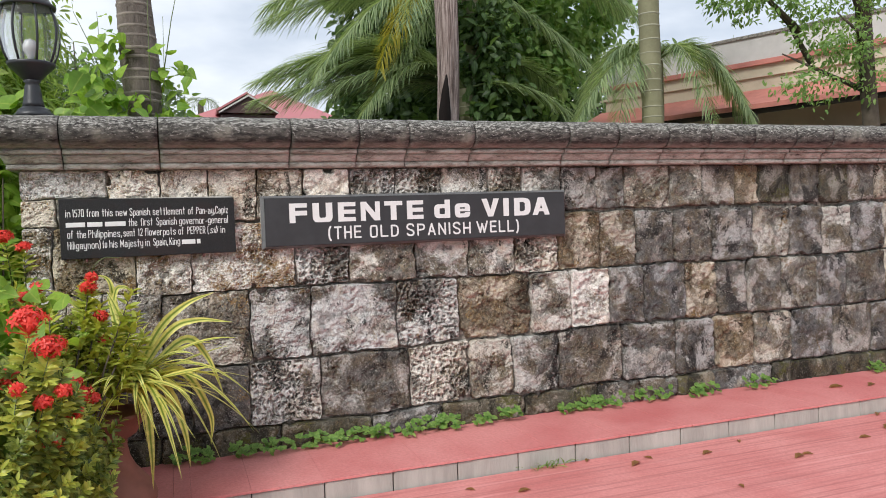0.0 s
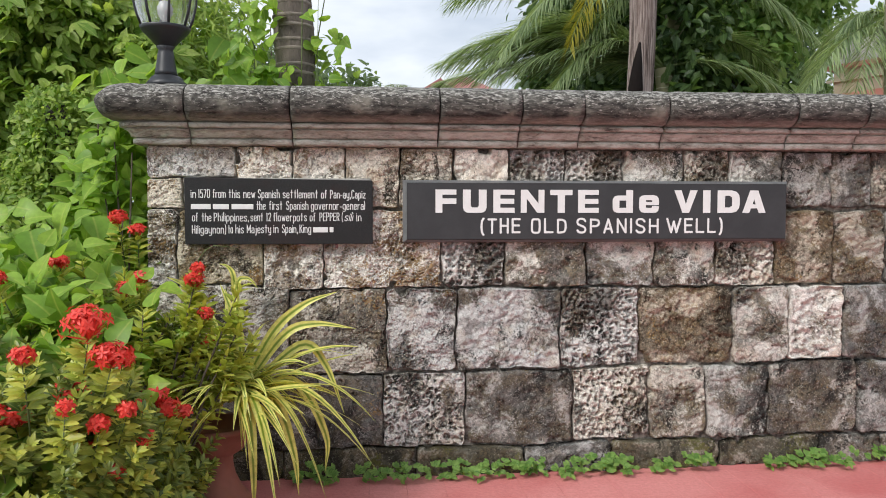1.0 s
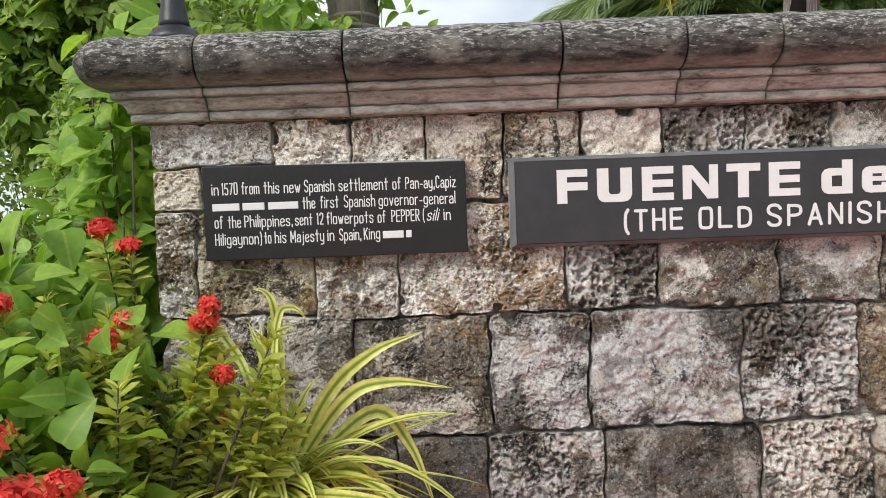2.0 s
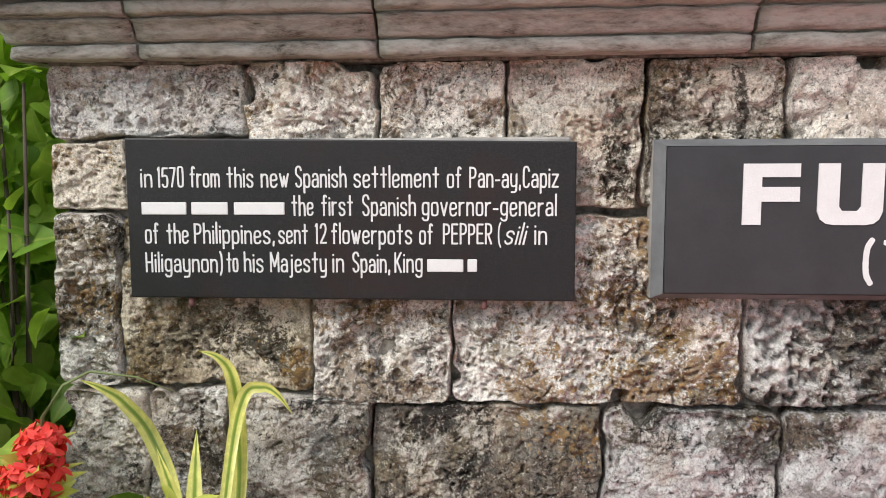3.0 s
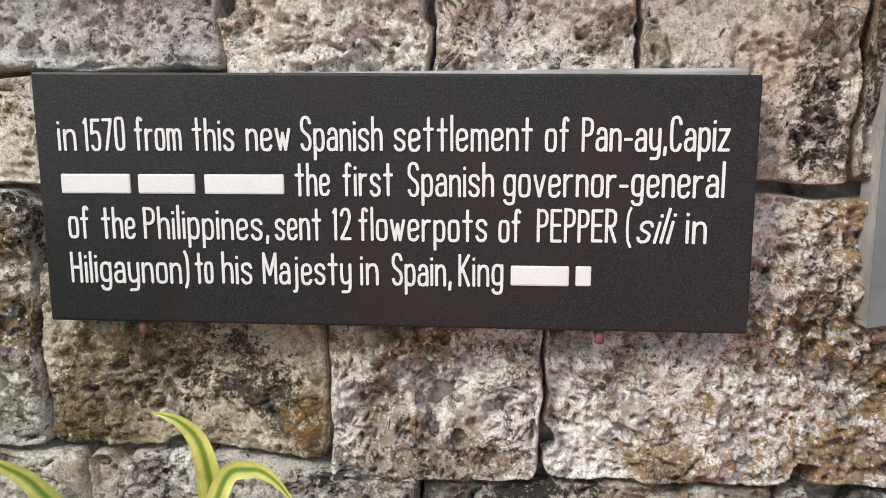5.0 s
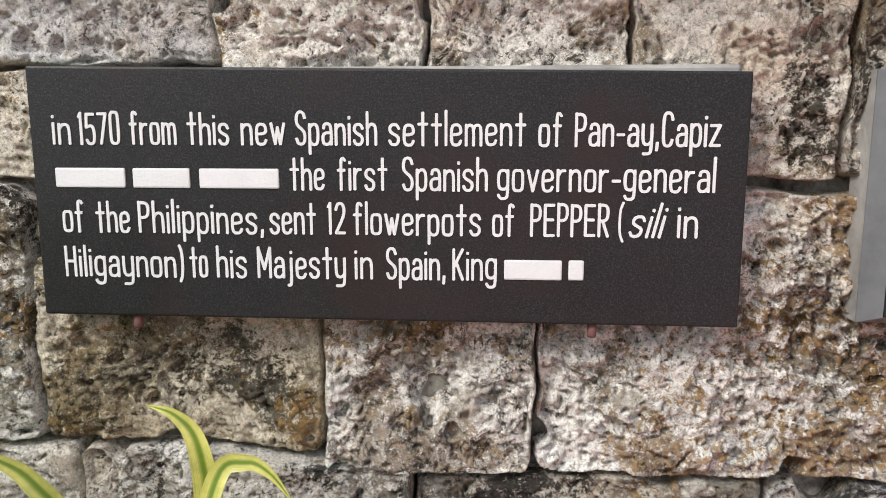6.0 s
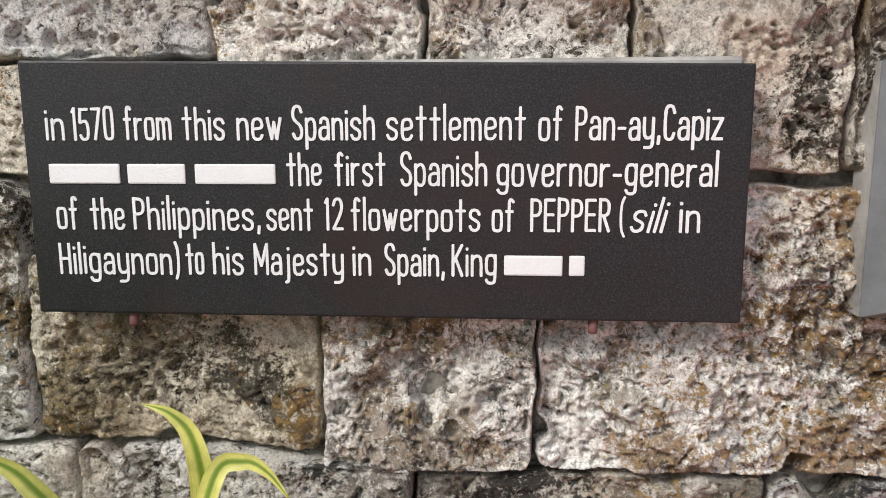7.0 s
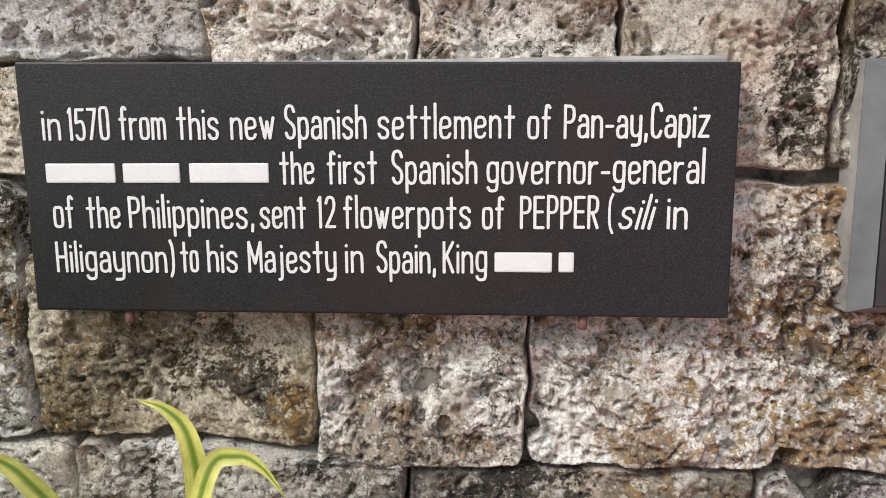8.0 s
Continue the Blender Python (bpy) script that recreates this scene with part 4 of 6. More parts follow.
def block_letter(ch, x0, x1, z, cap, y, parent):
    """One hand-cut block letter, extruded, with its counter open."""
    bm = bmesh.new()
    edges = []
    for loop in BLOCK[ch]:
        vs = [bm.verts.new((x0 + u * (x1 - x0), y - 0.0025, z + v * cap)) for u, v in loop]
        edges += [bm.edges.new((vs[k], vs[(k + 1) % len(vs)])) for k in range(len(vs))]
    bmesh.ops.triangle_fill(bm, use_beauty=True, use_dissolve=False, edges=edges, normal=(0, -1, 0))
    rim = [e for e in bm.edges if e.is_boundary]
    r = bmesh.ops.extrude_edge_only(bm, edges=rim)
    for v in r["geom"]:
        if isinstance(v, bmesh.types.BMVert):
            v.co.y = y + 0.001
    bmesh.ops.recalc_face_normals(bm, faces=bm.faces)
    return part("letter", bm, M_WHITE, parent)


for ch, a, b in (('F', 1.074, 1.166), ('U', 1.195, 1.3), ('E', 1.33, 1.425), ('N', 1.453, 1.559), ('T', 1.585, 1.686), ('E', 1.712, 1.806), ('d', 1.87, 1.963), ('e', 1.992, 2.083), ('V', 2.155, 2.263), ('I', 2.29, 2.324), ('D', 2.358, 2.462), ('A', 2.476, 2.586)):
    block_letter(ch, a, b, 1.288, 0.102, YS - 0.004, sign)
for text, a, b in (("(THE", 1.271, 1.453), ("OLD", 1.499, 1.661), ("SPANISH", 1.705, 2.084), ("WELL)", 2.119, 2.386)):
    lettering(text, a, b, 1.2, 0.060, YS - 0.004, sign, 0.155, gap=0.36)

# ---- the lantern on the wall's end ----
LX, LY = -0.10, 0.085
lamp = tagged(empty("lantern", (LX, LY, 1.838)), "black cast-iron post lantern with curved clear glass on the wall", "lantern")
part("base", lathe([(0.088, 0), (0.088, 0.018), (0.076, 0.028), (0.070, 0.040), (0.052, 0.052)], 8, (LX, LY, 1.836)), M_IRON, lamp)
part("neck", lathe([(0.050, 0.0), (0.046, 0.02), (0.038, 0.07), (0.034, 0.10), (0.030, 0.115), (0.040, 0.127), (0.028, 0.137)], 20, (LX, LY, 1.885)), M_IRON, lamp)
part("cup", lathe([(0.028, 0.0), (0.045, 0.012), (0.075, 0.045), (0.100, 0.07), (0.108, 0.085), (0.100, 0.088)], 24, (LX, LY, 2.01)), M_IRON, lamp)
GLASS = Nodes("lantern_glass").done((0.95, 0.97, 0.97), 0.08, spec=0.5, Transmission_Weight=0.92, IOR=1.1, Alpha=0.55)
glass_row = [(0.096, 0.0), (0.115, 0.05), (0.128, 0.11), (0.130, 0.16), (0.122, 0.215), (0.105, 0.26)]
pane = part("glass", lathe(glass_row, 24, (LX, LY, 2.097), cap=False), GLASS, lamp, "curved clear glass panes")
pane.visible_shadow = False
for k in range(8):
    a = 2 * math.pi * (k + 0.5) / 8
    part("rib", tube([(LX + (r + 0.002) * math.cos(a), LY + (r + 0.002) * math.sin(a), 2.097 + z) for r, z in glass_row], [0.006] * 6, 6), M_IRON, lamp)
part("bulb", lathe([(0.012, 0), (0.014, 0.03), (0.03, 0.06), (0.032, 0.085), (0.02, 0.11), (0.003, 0.117)], 16, (LX, LY, 2.097)), M_BULB, lamp, "unlit frosted grey bulb")
part("roof", lathe([(0.118, 0.0), (0.122, 0.012), (0.105, 0.028), (0.085, 0.055), (0.05, 0.08), (0.02, 0.09), (0.014, 0.11), (0.004, 0.13)], 24, (LX, LY, 2.355)), M_IRON, lamp)


# ---- flowering shrub beside the wall ----
def floret_cluster(name, rng, c, r, parent, n=46):
    """A dome of small four-petalled florets on thin tubes."""
    d = rand_dirs(rng, n, 0.75)
    d[:, 1] -= 0.25
    d = unit(d)
    centre = np.array(c) + d * np.array((1.15, 1.15, 0.8)) * r * (0.62 + 0.5 * rng.random((n, 1)))
    side = unit(np.cross(d, rand_dirs(rng, n)))
    other = np.cross(d, side)
    P = np.repeat(centre, 4, 0)
    D = np.stack([side, other, -side, -other], 1).reshape(-1, 3) + np.repeat(d, 4, 0) * 0.25
    ln = 0.014 + 0.008 * rng.random(n * 4)
    ob = part(name, lathe([(0.0, -0.6 * r), (0.22 * r, -0.45 * r), (0.42 * r, 0.0), (0.30 * r, 0.35 * r), (0.0, 0.5 * r)], 8, tuple(c), 0.1, False), L_PETAL, parent)
    tagged(part("petals", leaves("petals", P, D, np.repeat(d, 4, 0), ln, ln * 0.42, LONG, 0.2), L_PETAL, ob), kind="stuff")
    base = np.array(c) - np.array((0, 0, r * 0.7))
    part("calyx", leaves("tubes", np.repeat(base[None], n, 0), centre - base, rand_dirs(rng, n), np.linalg.norm(centre - base, axis=1), 0.004, LONG, 0.0), L_PETAL, ob)
    return ob


def leafy_shoots(rng, roots, ends, whorls, size, material, parent, name="foliage", aspect=0.36):
    """Twigs with whorls of oblong leaves towards their ends, the youngest ones lighter."""
    old, young = ([], [], [], []), ([], [], [], [])
    for a, b in zip(roots, ends):
        long = max(np.linalg.norm(b - a), 1e-6)
        way = (b - a) / long
        fresh = rng.random() < 0.58
        for k in range(whorls):
            f = 1.0 - (0.019 * k + 0.006 * rng.random()) / long
            if f < 0.08:
                break
            p = a + (b - a) * f
            P, D, N, Ln = young if k < 2 and fresh else old
            for q in range(5):
                side = np.cross(way, rand_dirs(rng, 1)[0])
                side /= max(np.linalg.norm(side), 1e-6)
                P.append(p)
                D.append(side * (0.65 + 0.06 * min(k, 4)) + way * (0.85 - 0.08 * min(k, 4)))
                N.append(way + np.array((-0.15, -0.5, 0.2)) + rng.normal(size=3) * 0.35)
                Ln.append(size * (0.55 + 0.12 * min(k, 3) + 0.3 * rng.random()))
    ob = None
    for (P, D, N, Ln), mat_, label in ((old, material, name), (young, L_YOUNG, "young_foliage")):
        if P:
            Ln = np.array(Ln)
            ob = tagged(part(label, leaves(label, P, D, N, Ln, Ln * aspect, LONG, 0.3), mat_, parent), kind="stuff")
    return ob


def twigs(pairs, r, material, parent, name="twig"):
    bm = bmesh.new()
    for a, b in pairs:
        a, b = Vector(a), Vector(b)
        mid = (a + b) / 2 + Vector((0, 0, (b - a).length * 0.06))
        tube([a, mid, b], [r, r * 0.75, r * 0.4], 5, bm)
    return part(name, bm, material, parent)


bush = tagged(empty("ixora_shrub", (-0.2, -1.1, 0.0)), "dense green ixora shrub with scarlet flower heads beside the wall", "shrub")
BUSH = [((-0.30, -1.15, 0.42), (0.60, 0.42, 0.50)), ((-0.04, -1.02, 0.36), (0.30, 0.34, 0.40)), ((-0.75, -1.2, 0.5), (0.6, 0.5, 0.55)),
        ((-0.40, -1.0, 0.70), (0.46, 0.40, 0.28)), ((-0.02, -1.2, 0.66), (0.24, 0.24, 0.26)), ((-0.10, -0.62, 0.80), (0.26, 0.2, 0.26)), ((0.08, -0.80, 0.40), (0.17, 0.2, 0.28)), ((0.13, -0.82, 0.48), (0.18, 0.14, 0.12)), ((0.0, -1.12, 0.20), (0.3, 0.25, 0.24)),
        ((-0.1, -0.72, 0.55), (0.30, 0.22, 0.36)), ((-0.45, -0.6, 0.55), (0.4, 0.25, 0.45))]
ends, ed = clump_points(rng, BUSH, 1900, 0.7)
ends[:, 2] = np.maximum(ends[:, 2], 0.06)
core = np.array((-0.25, -1.0, 0.15))
roots = ends - unit(ends - core) * 0.17 - np.array((0, 0, 0.05))
leafy_shoots(rng, roots, ends, 5, 0.043, L_IXORA, bush)
tall_ends = np.array([(0.17, -0.59, 1.04), (0.30, -0.62, 0.93), (0.33, -0.60, 1.02), (0.24, -0.62, 0.86), (0.10, -0.60, 0.92), (0.37, -0.6, 0.83),
                      (0.05, -0.8, 0.95), (-0.05, -0.7, 1.0), (-0.25, -0.5, 1.1), (-0.12, -0.45, 1.05), (0.21, -0.6, 0.97), (0.29, -0.58, 0.80), (0.0, -0.5, 0.9), (0.26, -0.64, 0.78), (0.20, -0.66, 0.80), (0.32, -0.66, 0.74), (0.14, -0.68, 0.84), (0.35, -0.63, 0.92), (0.08, -0.72, 0.80)])
tall_roots = np.array([(0.02 + 0.3 * (e[0]), -0.85, 0.35) for e in tall_ends])
for a, b in zip(tall_roots, tall_ends):
    shoot = twigs([(a, b)], 0.005, M_TWIG, bush, "shoot")
    leafy_shoots(rng, [a], [b], 13, 0.056, L_YOUNG, shoot)
twigs([((-0.25 + 0.1 * math.sin(k * 2.1), -1.0 + 0.1 * math.cos(k * 3.3), -0.03), tuple(ends[k * 20])) for k in range(46)], 0.009, M_TWIG, bush, "branch")
FLOWERS = [(0.066, -1.31, 0.994, 0.058), (0.118, -1.30, 0.908, 0.046), (0.103, -0.93, 0.56, 0.034), (0.17, -0.60, 1.05, 0.028), (0.182, -0.6, 1.09, 0.018),
           (0.21, -0.62, 0.93, 0.022), (0.22, -0.62, 0.83, 0.02), (0.13, -0.95, 0.72, 0.036), (0.165, -0.95, 0.68, 0.034), (0.10, -1.0, 0.69, 0.03),
           (-0.02, -1.2, 0.80, 0.04), (0.05, -1.0, 0.78, 0.025), (-0.15, -1.25, 0.74, 0.042), (-0.06, -0.62, 1.02, 0.030), (-0.02, -0.58, 1.06, 0.022), (-0.17, -0.35, 1.27, 0.030), (-0.10, -0.35, 1.22, 0.026), (-0.25, -0.7, 1.12, 0.024), (-0.36, -0.9, 1.08, 0.026), (-0.3, -1.1, 0.95, 0.024),
           (0.03, -1.15, 0.62, 0.026), (0.19, -0.85, 0.64, 0.022), (-0.28, -1.0, 0.83, 0.03), (-0.42, -1.1, 0.72, 0.035), (0.08, -1.1, 0.86, 0.028)]
FLOWERS += [(-0.13, -1.42, 0.79, 0.030), (-0.19, -1.40, 0.76, 0.016), (0.04, -1.40, 0.80, 0.018), (0.10, -1.34, 0.74, 0.022), (0.15, -1.28, 0.76, 0.024), (0.17, -1.22, 0.67, 0.024), (0.12, -1.30, 0.60, 0.026), (-0.30, -1.42, 0.86, 0.028), (-0.06, -1.40, 0.93, 0.022), (-0.27, -1.42, 0.45, 0.03)]
for x, y, z, r in FLOWERS:
    f = floret_cluster("flower_head", rng, (x, y, z), r, bush, int(20 + 700 * r))
    foot = np.array((x * 0.6 - 0.05, y * 0.95 + 0.04, z - 0.34))
    neck = np.array((x, y, z - r * 0.6))
    twigs([(foot, neck)], 0.0035, M_STEM, f, "stalk")
    leafy_shoots(rng, [foot], [neck], 8, 0.050, L_YOUNG, f)

bm = tube([(0.18, -0.6, 1.05), (0.185, -0.6, 1.12), (0.21, -0.6, 1.155), (0.24, -0.6, 1.17), (0.29, -0.6, 1.165), (0.33, -0.6, 1.15)], [0.002, 0.002, 0.0018, 0.0015, 0.001, 0.0006], 5)
part("tendril", bm, M_STEM, bush, "thin pale curling tendril")

# ---- terracotta pot with a variegated spider plant ----
PX, PY = 0.225, -0.52
pot = tagged(empty("plant_pot", (PX, PY, LEDGE_Z)), "terracotta pot on a bell-shaped terracotta stand", "plant pot")
part("stand", lathe([(0.150, 0.0), (0.166, 0.02), (0.168, 0.05), (0.156, 0.085), (0.122, 0.125), (0.086, 0.17), (0.064, 0.215), (0.055, 0.26), (0.056, 0.29), (0.072, 0.30)], 32, (PX, PY, LEDGE_Z), 0.02), M_TERRA, pot)
part("bowl", lathe([(0.072, 0.30), (0.095, 0.315), (0.115, 0.35), (0.128, 0.385), (0.140, 0.388), (0.142, 0.408), (0.128, 0.41), (0.12, 0.39), (0.0, 0.385)], 32, (PX, PY, LEDGE_Z), 0.0, False), M_TERRA, pot)


def strap_leaves(name, rng, specs, material, parent, width=0.021):
    """Long arching strap leaves: each a channelled ribbon (root, way, length, rise, fall, width)."""
    V, F, UV = [], [], []
    seg = 14
    for c, az, ln, el, g, w in specs:
        h = np.array((math.cos(az), math.sin(az), 0.0))
        side = np.array((-math.sin(az), math.cos(az), 0.0))
        tw = rng.normal() * 0.35
        b = len(V)
        for k in range(seg + 1):
            s = k / seg
            p = np.array(c) + h * ln * (math.cos(el) * s) + np.array((0, 0, 1.0)) * ln * (math.sin(el) * s - g * s * s) + side * ln * 0.12 * tw * s * s
            hw = w * 0.5 * min(1.0, 0.45 + 2.4 * s) * (1 - max(0.0, (s - 0.45) / 0.55) ** 1.6)
            a = tw * s * 1.3
            sd = side * math.cos(a) + np.array((0, 0, 1.0)) * math.sin(a)
            up = np.array((0, 0, 1.0)) * 0.6 - h * 0.4
            for q in (-1, 0, 1):
                V.append(p + sd * hw * q + up * hw * 0.35 * abs(q))
                UV.append((0.5 + 0.5 * q, s))
        for k in range(seg):
            for q in (0, 1):
                i = b + 3 * k + q
                F.append((i, i + 1, i + 4, i + 3))
    return part(name, mesh_np(name, V, F, UV), material, parent)


spider = tagged(empty("spider_plant", (PX, PY, LEDGE_Z + 0.385)), "variegated spider plant with arching yellow-edged leaves in a pot", "potted plant")
root = (PX + 0.07, PY, LEDGE_Z + 0.49)
specs = []
for k in range(105):
    az = rng.uniform(-math.pi, math.pi)
    el = rng.uniform(0.25, 1.25)
    ln = rng.uniform(0.34, 0.60)
    specs.append(((root[0] + rng.normal() * 0.022, root[1] + rng.normal() * 0.022, root[2]), az, ln, el, math.sin(el) + rng.uniform(-0.28, 0.38), rng.uniform(0.018, 0.030)))
strap_leaves("leaves", rng, specs, L_SPIDER, spider)


def ribbon_leaf(rng, pts, w, parent):
    """A strap leaf that follows a smooth line through a few points of the plan."""
    pts = [np.array(p, float) for p in pts]
    full = [2 * pts[0] - pts[1]] + pts + [2 * pts[-1] - pts[-2]]
    line = []
    for k in range(1, len(full) - 2):
        a, b, c, d = full[k - 1:k + 3]
        for u in np.linspace(0, 1, 7)[:-1]:
            line.append(0.5 * (2 * b + (c - a) * u + (2 * a - 5 * b + 4 * c - d) * u * u + (3 * b - a - 3 * c + d) * u ** 3))
    line.append(pts[-1])
    V, F, UV = [], [], []
    m = len(line)
    for k, q in enumerate(line):
        s = k / (m - 1)
        tan = line[min(k + 1, m - 1)] - line[max(k - 1, 0)]
        tan /= max(np.linalg.norm(tan), 1e-6)
        side = np.cross(tan, (0.25, -1.0, 0.35))
        side /= max(np.linalg.norm(side), 1e-6)
        up = np.cross(side, tan)
        hw = w * 0.5 * min(1.0, 0.5 + 1.6 * s) * (1 - max(0.0, (s - 0.4) / 0.6) ** 1.5)
        for e in (-1, 0, 1):
            V.append(q + side * hw * e + up * hw * 0.4 * abs(e))
            UV.append((0.5 + 0.5 * e, s))
    for k in range(m - 1):
        for e in (0, 1):
            F.append((3 * k + e, 3 * k + e + 1, 3 * k + e + 4, 3 * k + e + 3))
    return part("long_leaf", mesh_np("long_leaf", V, F, UV), L_SPIDER, parent)


ribbon_leaf(rng, [root, (0.42, -0.48, 0.83), (0.54, -0.48, 0.94), (0.67, -0.48, 0.99)], 0.036, spider)
ribbon_leaf(rng, [root, (0.46, -0.50, 0.82), (0.58, -0.50, 0.87), (0.74, -0.50, 0.85)], 0.034, spider)
ribbon_leaf(rng, [root, (0.52, -0.45, 0.78), (0.62, -0.45, 0.70), (0.69, -0.45, 0.51)], 0.036, spider)
ribbon_leaf(rng, [root, (0.50, -0.52, 0.66), (0.62, -0.52, 0.46), (0.62, -0.52, 0.31)], 0.036, spider)
ribbon_leaf(rng, [root, (0.44, -0.58, 0.60), (0.51, -0.60, 0.42), (0.53, -0.60, 0.25)], 0.038, spider)
ribbon_leaf(rng, [root, (0.36, -0.64, 0.58), (0.38, -0.68, 0.38), (0.38, -0.68, 0.20)], 0.036, spider)
ribbon_leaf(rng, [root, (0.21, -0.50, 0.74), (0.13, -0.50, 0.84), (0.05, -0.50, 0.90)], 0.034, spider)
ribbon_leaf(rng, [root, (0.30, -0.46, 0.80), (0.26, -0.44, 0.93), (0.22, -0.42, 1.02)], 0.034, spider)
ribbon_leaf(rng, [root, (0.25, -0.22, 0.82), (0.225, -0.13, 0.95), (0.213, -0.12, 1.03), (0.19, -0.12, 1.063), (0.155, -0.12, 1.075)], 0.028, spider)
ribbon_leaf(rng, [root, (0.23, -0.20, 0.88), (0.235, -0.13, 0.995), (0.265, -0.12, 1.012), (0.292, -0.12, 1.0), (0.318, -0.12, 0.965)], 0.022, spider)
ribbon_leaf(rng, [root, (0.17, -0.25, 0.82), (0.08, -0.14, 0.92), (0.02, -0.12, 0.98), (-0.02, -0.12, 1.005), (-0.06, -0.12, 1.02)], 0.028, spider)

# the long leaves that stand clear of the tuft
CLEAR = [(0.20, 0.62, 0.85, 0.55, 0.024), (0.05, 0.60, 0.78, 0.42, 0.022), (-0.15, 0.66, 0.75, 0.80, 0.024), (-0.35, 0.64, 0.72, 0.95, 0.024), (-0.7, 0.6, 0.7, 1.05, 0.026),
         (-1.1, 0.58, 0.75, 1.15, 0.026), (1.9, 0.62, 1.15, 0.32, 0.024), (2.6, 0.62, 1.0, 0.5, 0.022), (2.9, 0.6, 0.9, 0.5, 0.022), (1.2, 0.52, 1.2, 0.45, 0.022)]
for az, ln, el, g, w in CLEAR:
    strap_leaves("long_leaf", rng, [(root, az, ln * 1.08, el, g, w * 1.35)], L_SPIDER, spider)
# ---- weeds along the foot of the wall ----
for k, (xa, xb, n) in enumerate(((0.46, 0.66, 4), (0.70, 0.84, 3), (0.90, 1.06, 3), (1.10, 1.34, 5), (1.38, 1.56, 5), (1.62, 1.98, 9), (2.06, 2.32, 4), (2.62, 3.05, 9), (3.16, 3.42, 4), (3.52, 3.75, 4), (3.98, 4.2, 4), (5.05, 5.2, 3))):
    weed = tagged(empty("weed_patch", ((xa + xb) / 2, -0.06, LEDGE_Z)), "low green lobed weeds growing along the wall foot", "weeds", "weeds along the wall")
    for j in range(n):
        x = xa + (xb - xa) * (j + rng.random()) / n
        y = -0.025 - 0.06 * rng.random()
        m = rng.integers(4, 9)
        P, D = [], []
        for q in range(m):
            a = rng.uniform(0, 2 * math.pi)
            c = np.array((x + 0.03 * math.cos(a), y + 0.028 * math.sin(a) - 0.01, LEDGE_Z + 0.012 + 0.065 * rng.random()))
            way = rng.uniform(0, 2 * math.pi)
            for lobe in (-1.0, -0.45, 0.0, 0.45, 1.0):
                P.append(c)
                D.append((math.cos(way + lobe), 0.6 * math.sin(way + lobe) - 0.2, 0.3 + 0.5 * math.sin(way + lobe)))
        ln = 0.029 * (0.65 + 0.6 * rng.random(len(P)))
        part("sprig", leaves("sprig", P, D, np.tile((0.0, -0.75, 0.65), (len(P), 1)), ln, ln * 0.5, LONG, 0.25), L_WEED, weed)

# ---- dry leaves on the road ----
for k, (x, y, a, s) in enumerate(((2.62, -0.78, 0.5, 0.085), (2.78, -0.73, 2.1, 0.055), (3.05, -0.78, 0.2, 0.075), (3.42, -1.03, 0.3, 0.085), (3.55, -1.02, 2.7, 0.06), (3.36, -0.7, 1.0, 0.05),
                                  (4.25, -0.85, 0.4, 0.09), (4.05, -0.93, 2.9, 0.07), (4.45, -0.63, 0.6, 0.07), (1.95, -0.86, 0.1, 0.07), (1.78, -0.75, 2.5, 0.05), (2.2, -1.15, 0.9, 0.05),
                                  (4.55, -0.3, 2.9, 0.10), (4.7, -0.36, 0.3, 0.09), (2.45, -0.62, 0.8, 0.05), (3.9, -1.2, 0.2, 0.06), (2.9, -1.25, 1.4, 0.05), (4.9, -0.9, 2.2, 0.07))):
    z = LEDGE_Z + 0.004 if y > LEDGE_Y else 0.004
    me = leaves("dry_leaf", [(x, y, z)], [(math.cos(a), math.sin(a), 0.12)], [(0, 0, 1)], s, s * 0.42, LONG, 0.12, 0.35)
    tagged(part("dry_leaf", me, L_DRY), "curled dry brown leaf lying on the red concrete", "leaf", "dry leaves on the ground")
tuft = tagged(empty("grass_tuft", (2.25, -0.6, 0.0)), "small green weed tuft growing at the kerb", "weeds")
strap_leaves("blades", rng, [((2.25 + rng.normal() * 0.05, -0.60 + rng.normal() * 0.01, 0.0), rng.uniform(-math.pi, 0), rng.uniform(0.06, 0.11), rng.uniform(0.6, 1.3), 0.5, 0.006) for k in range(40)], L_WEED, tuft)


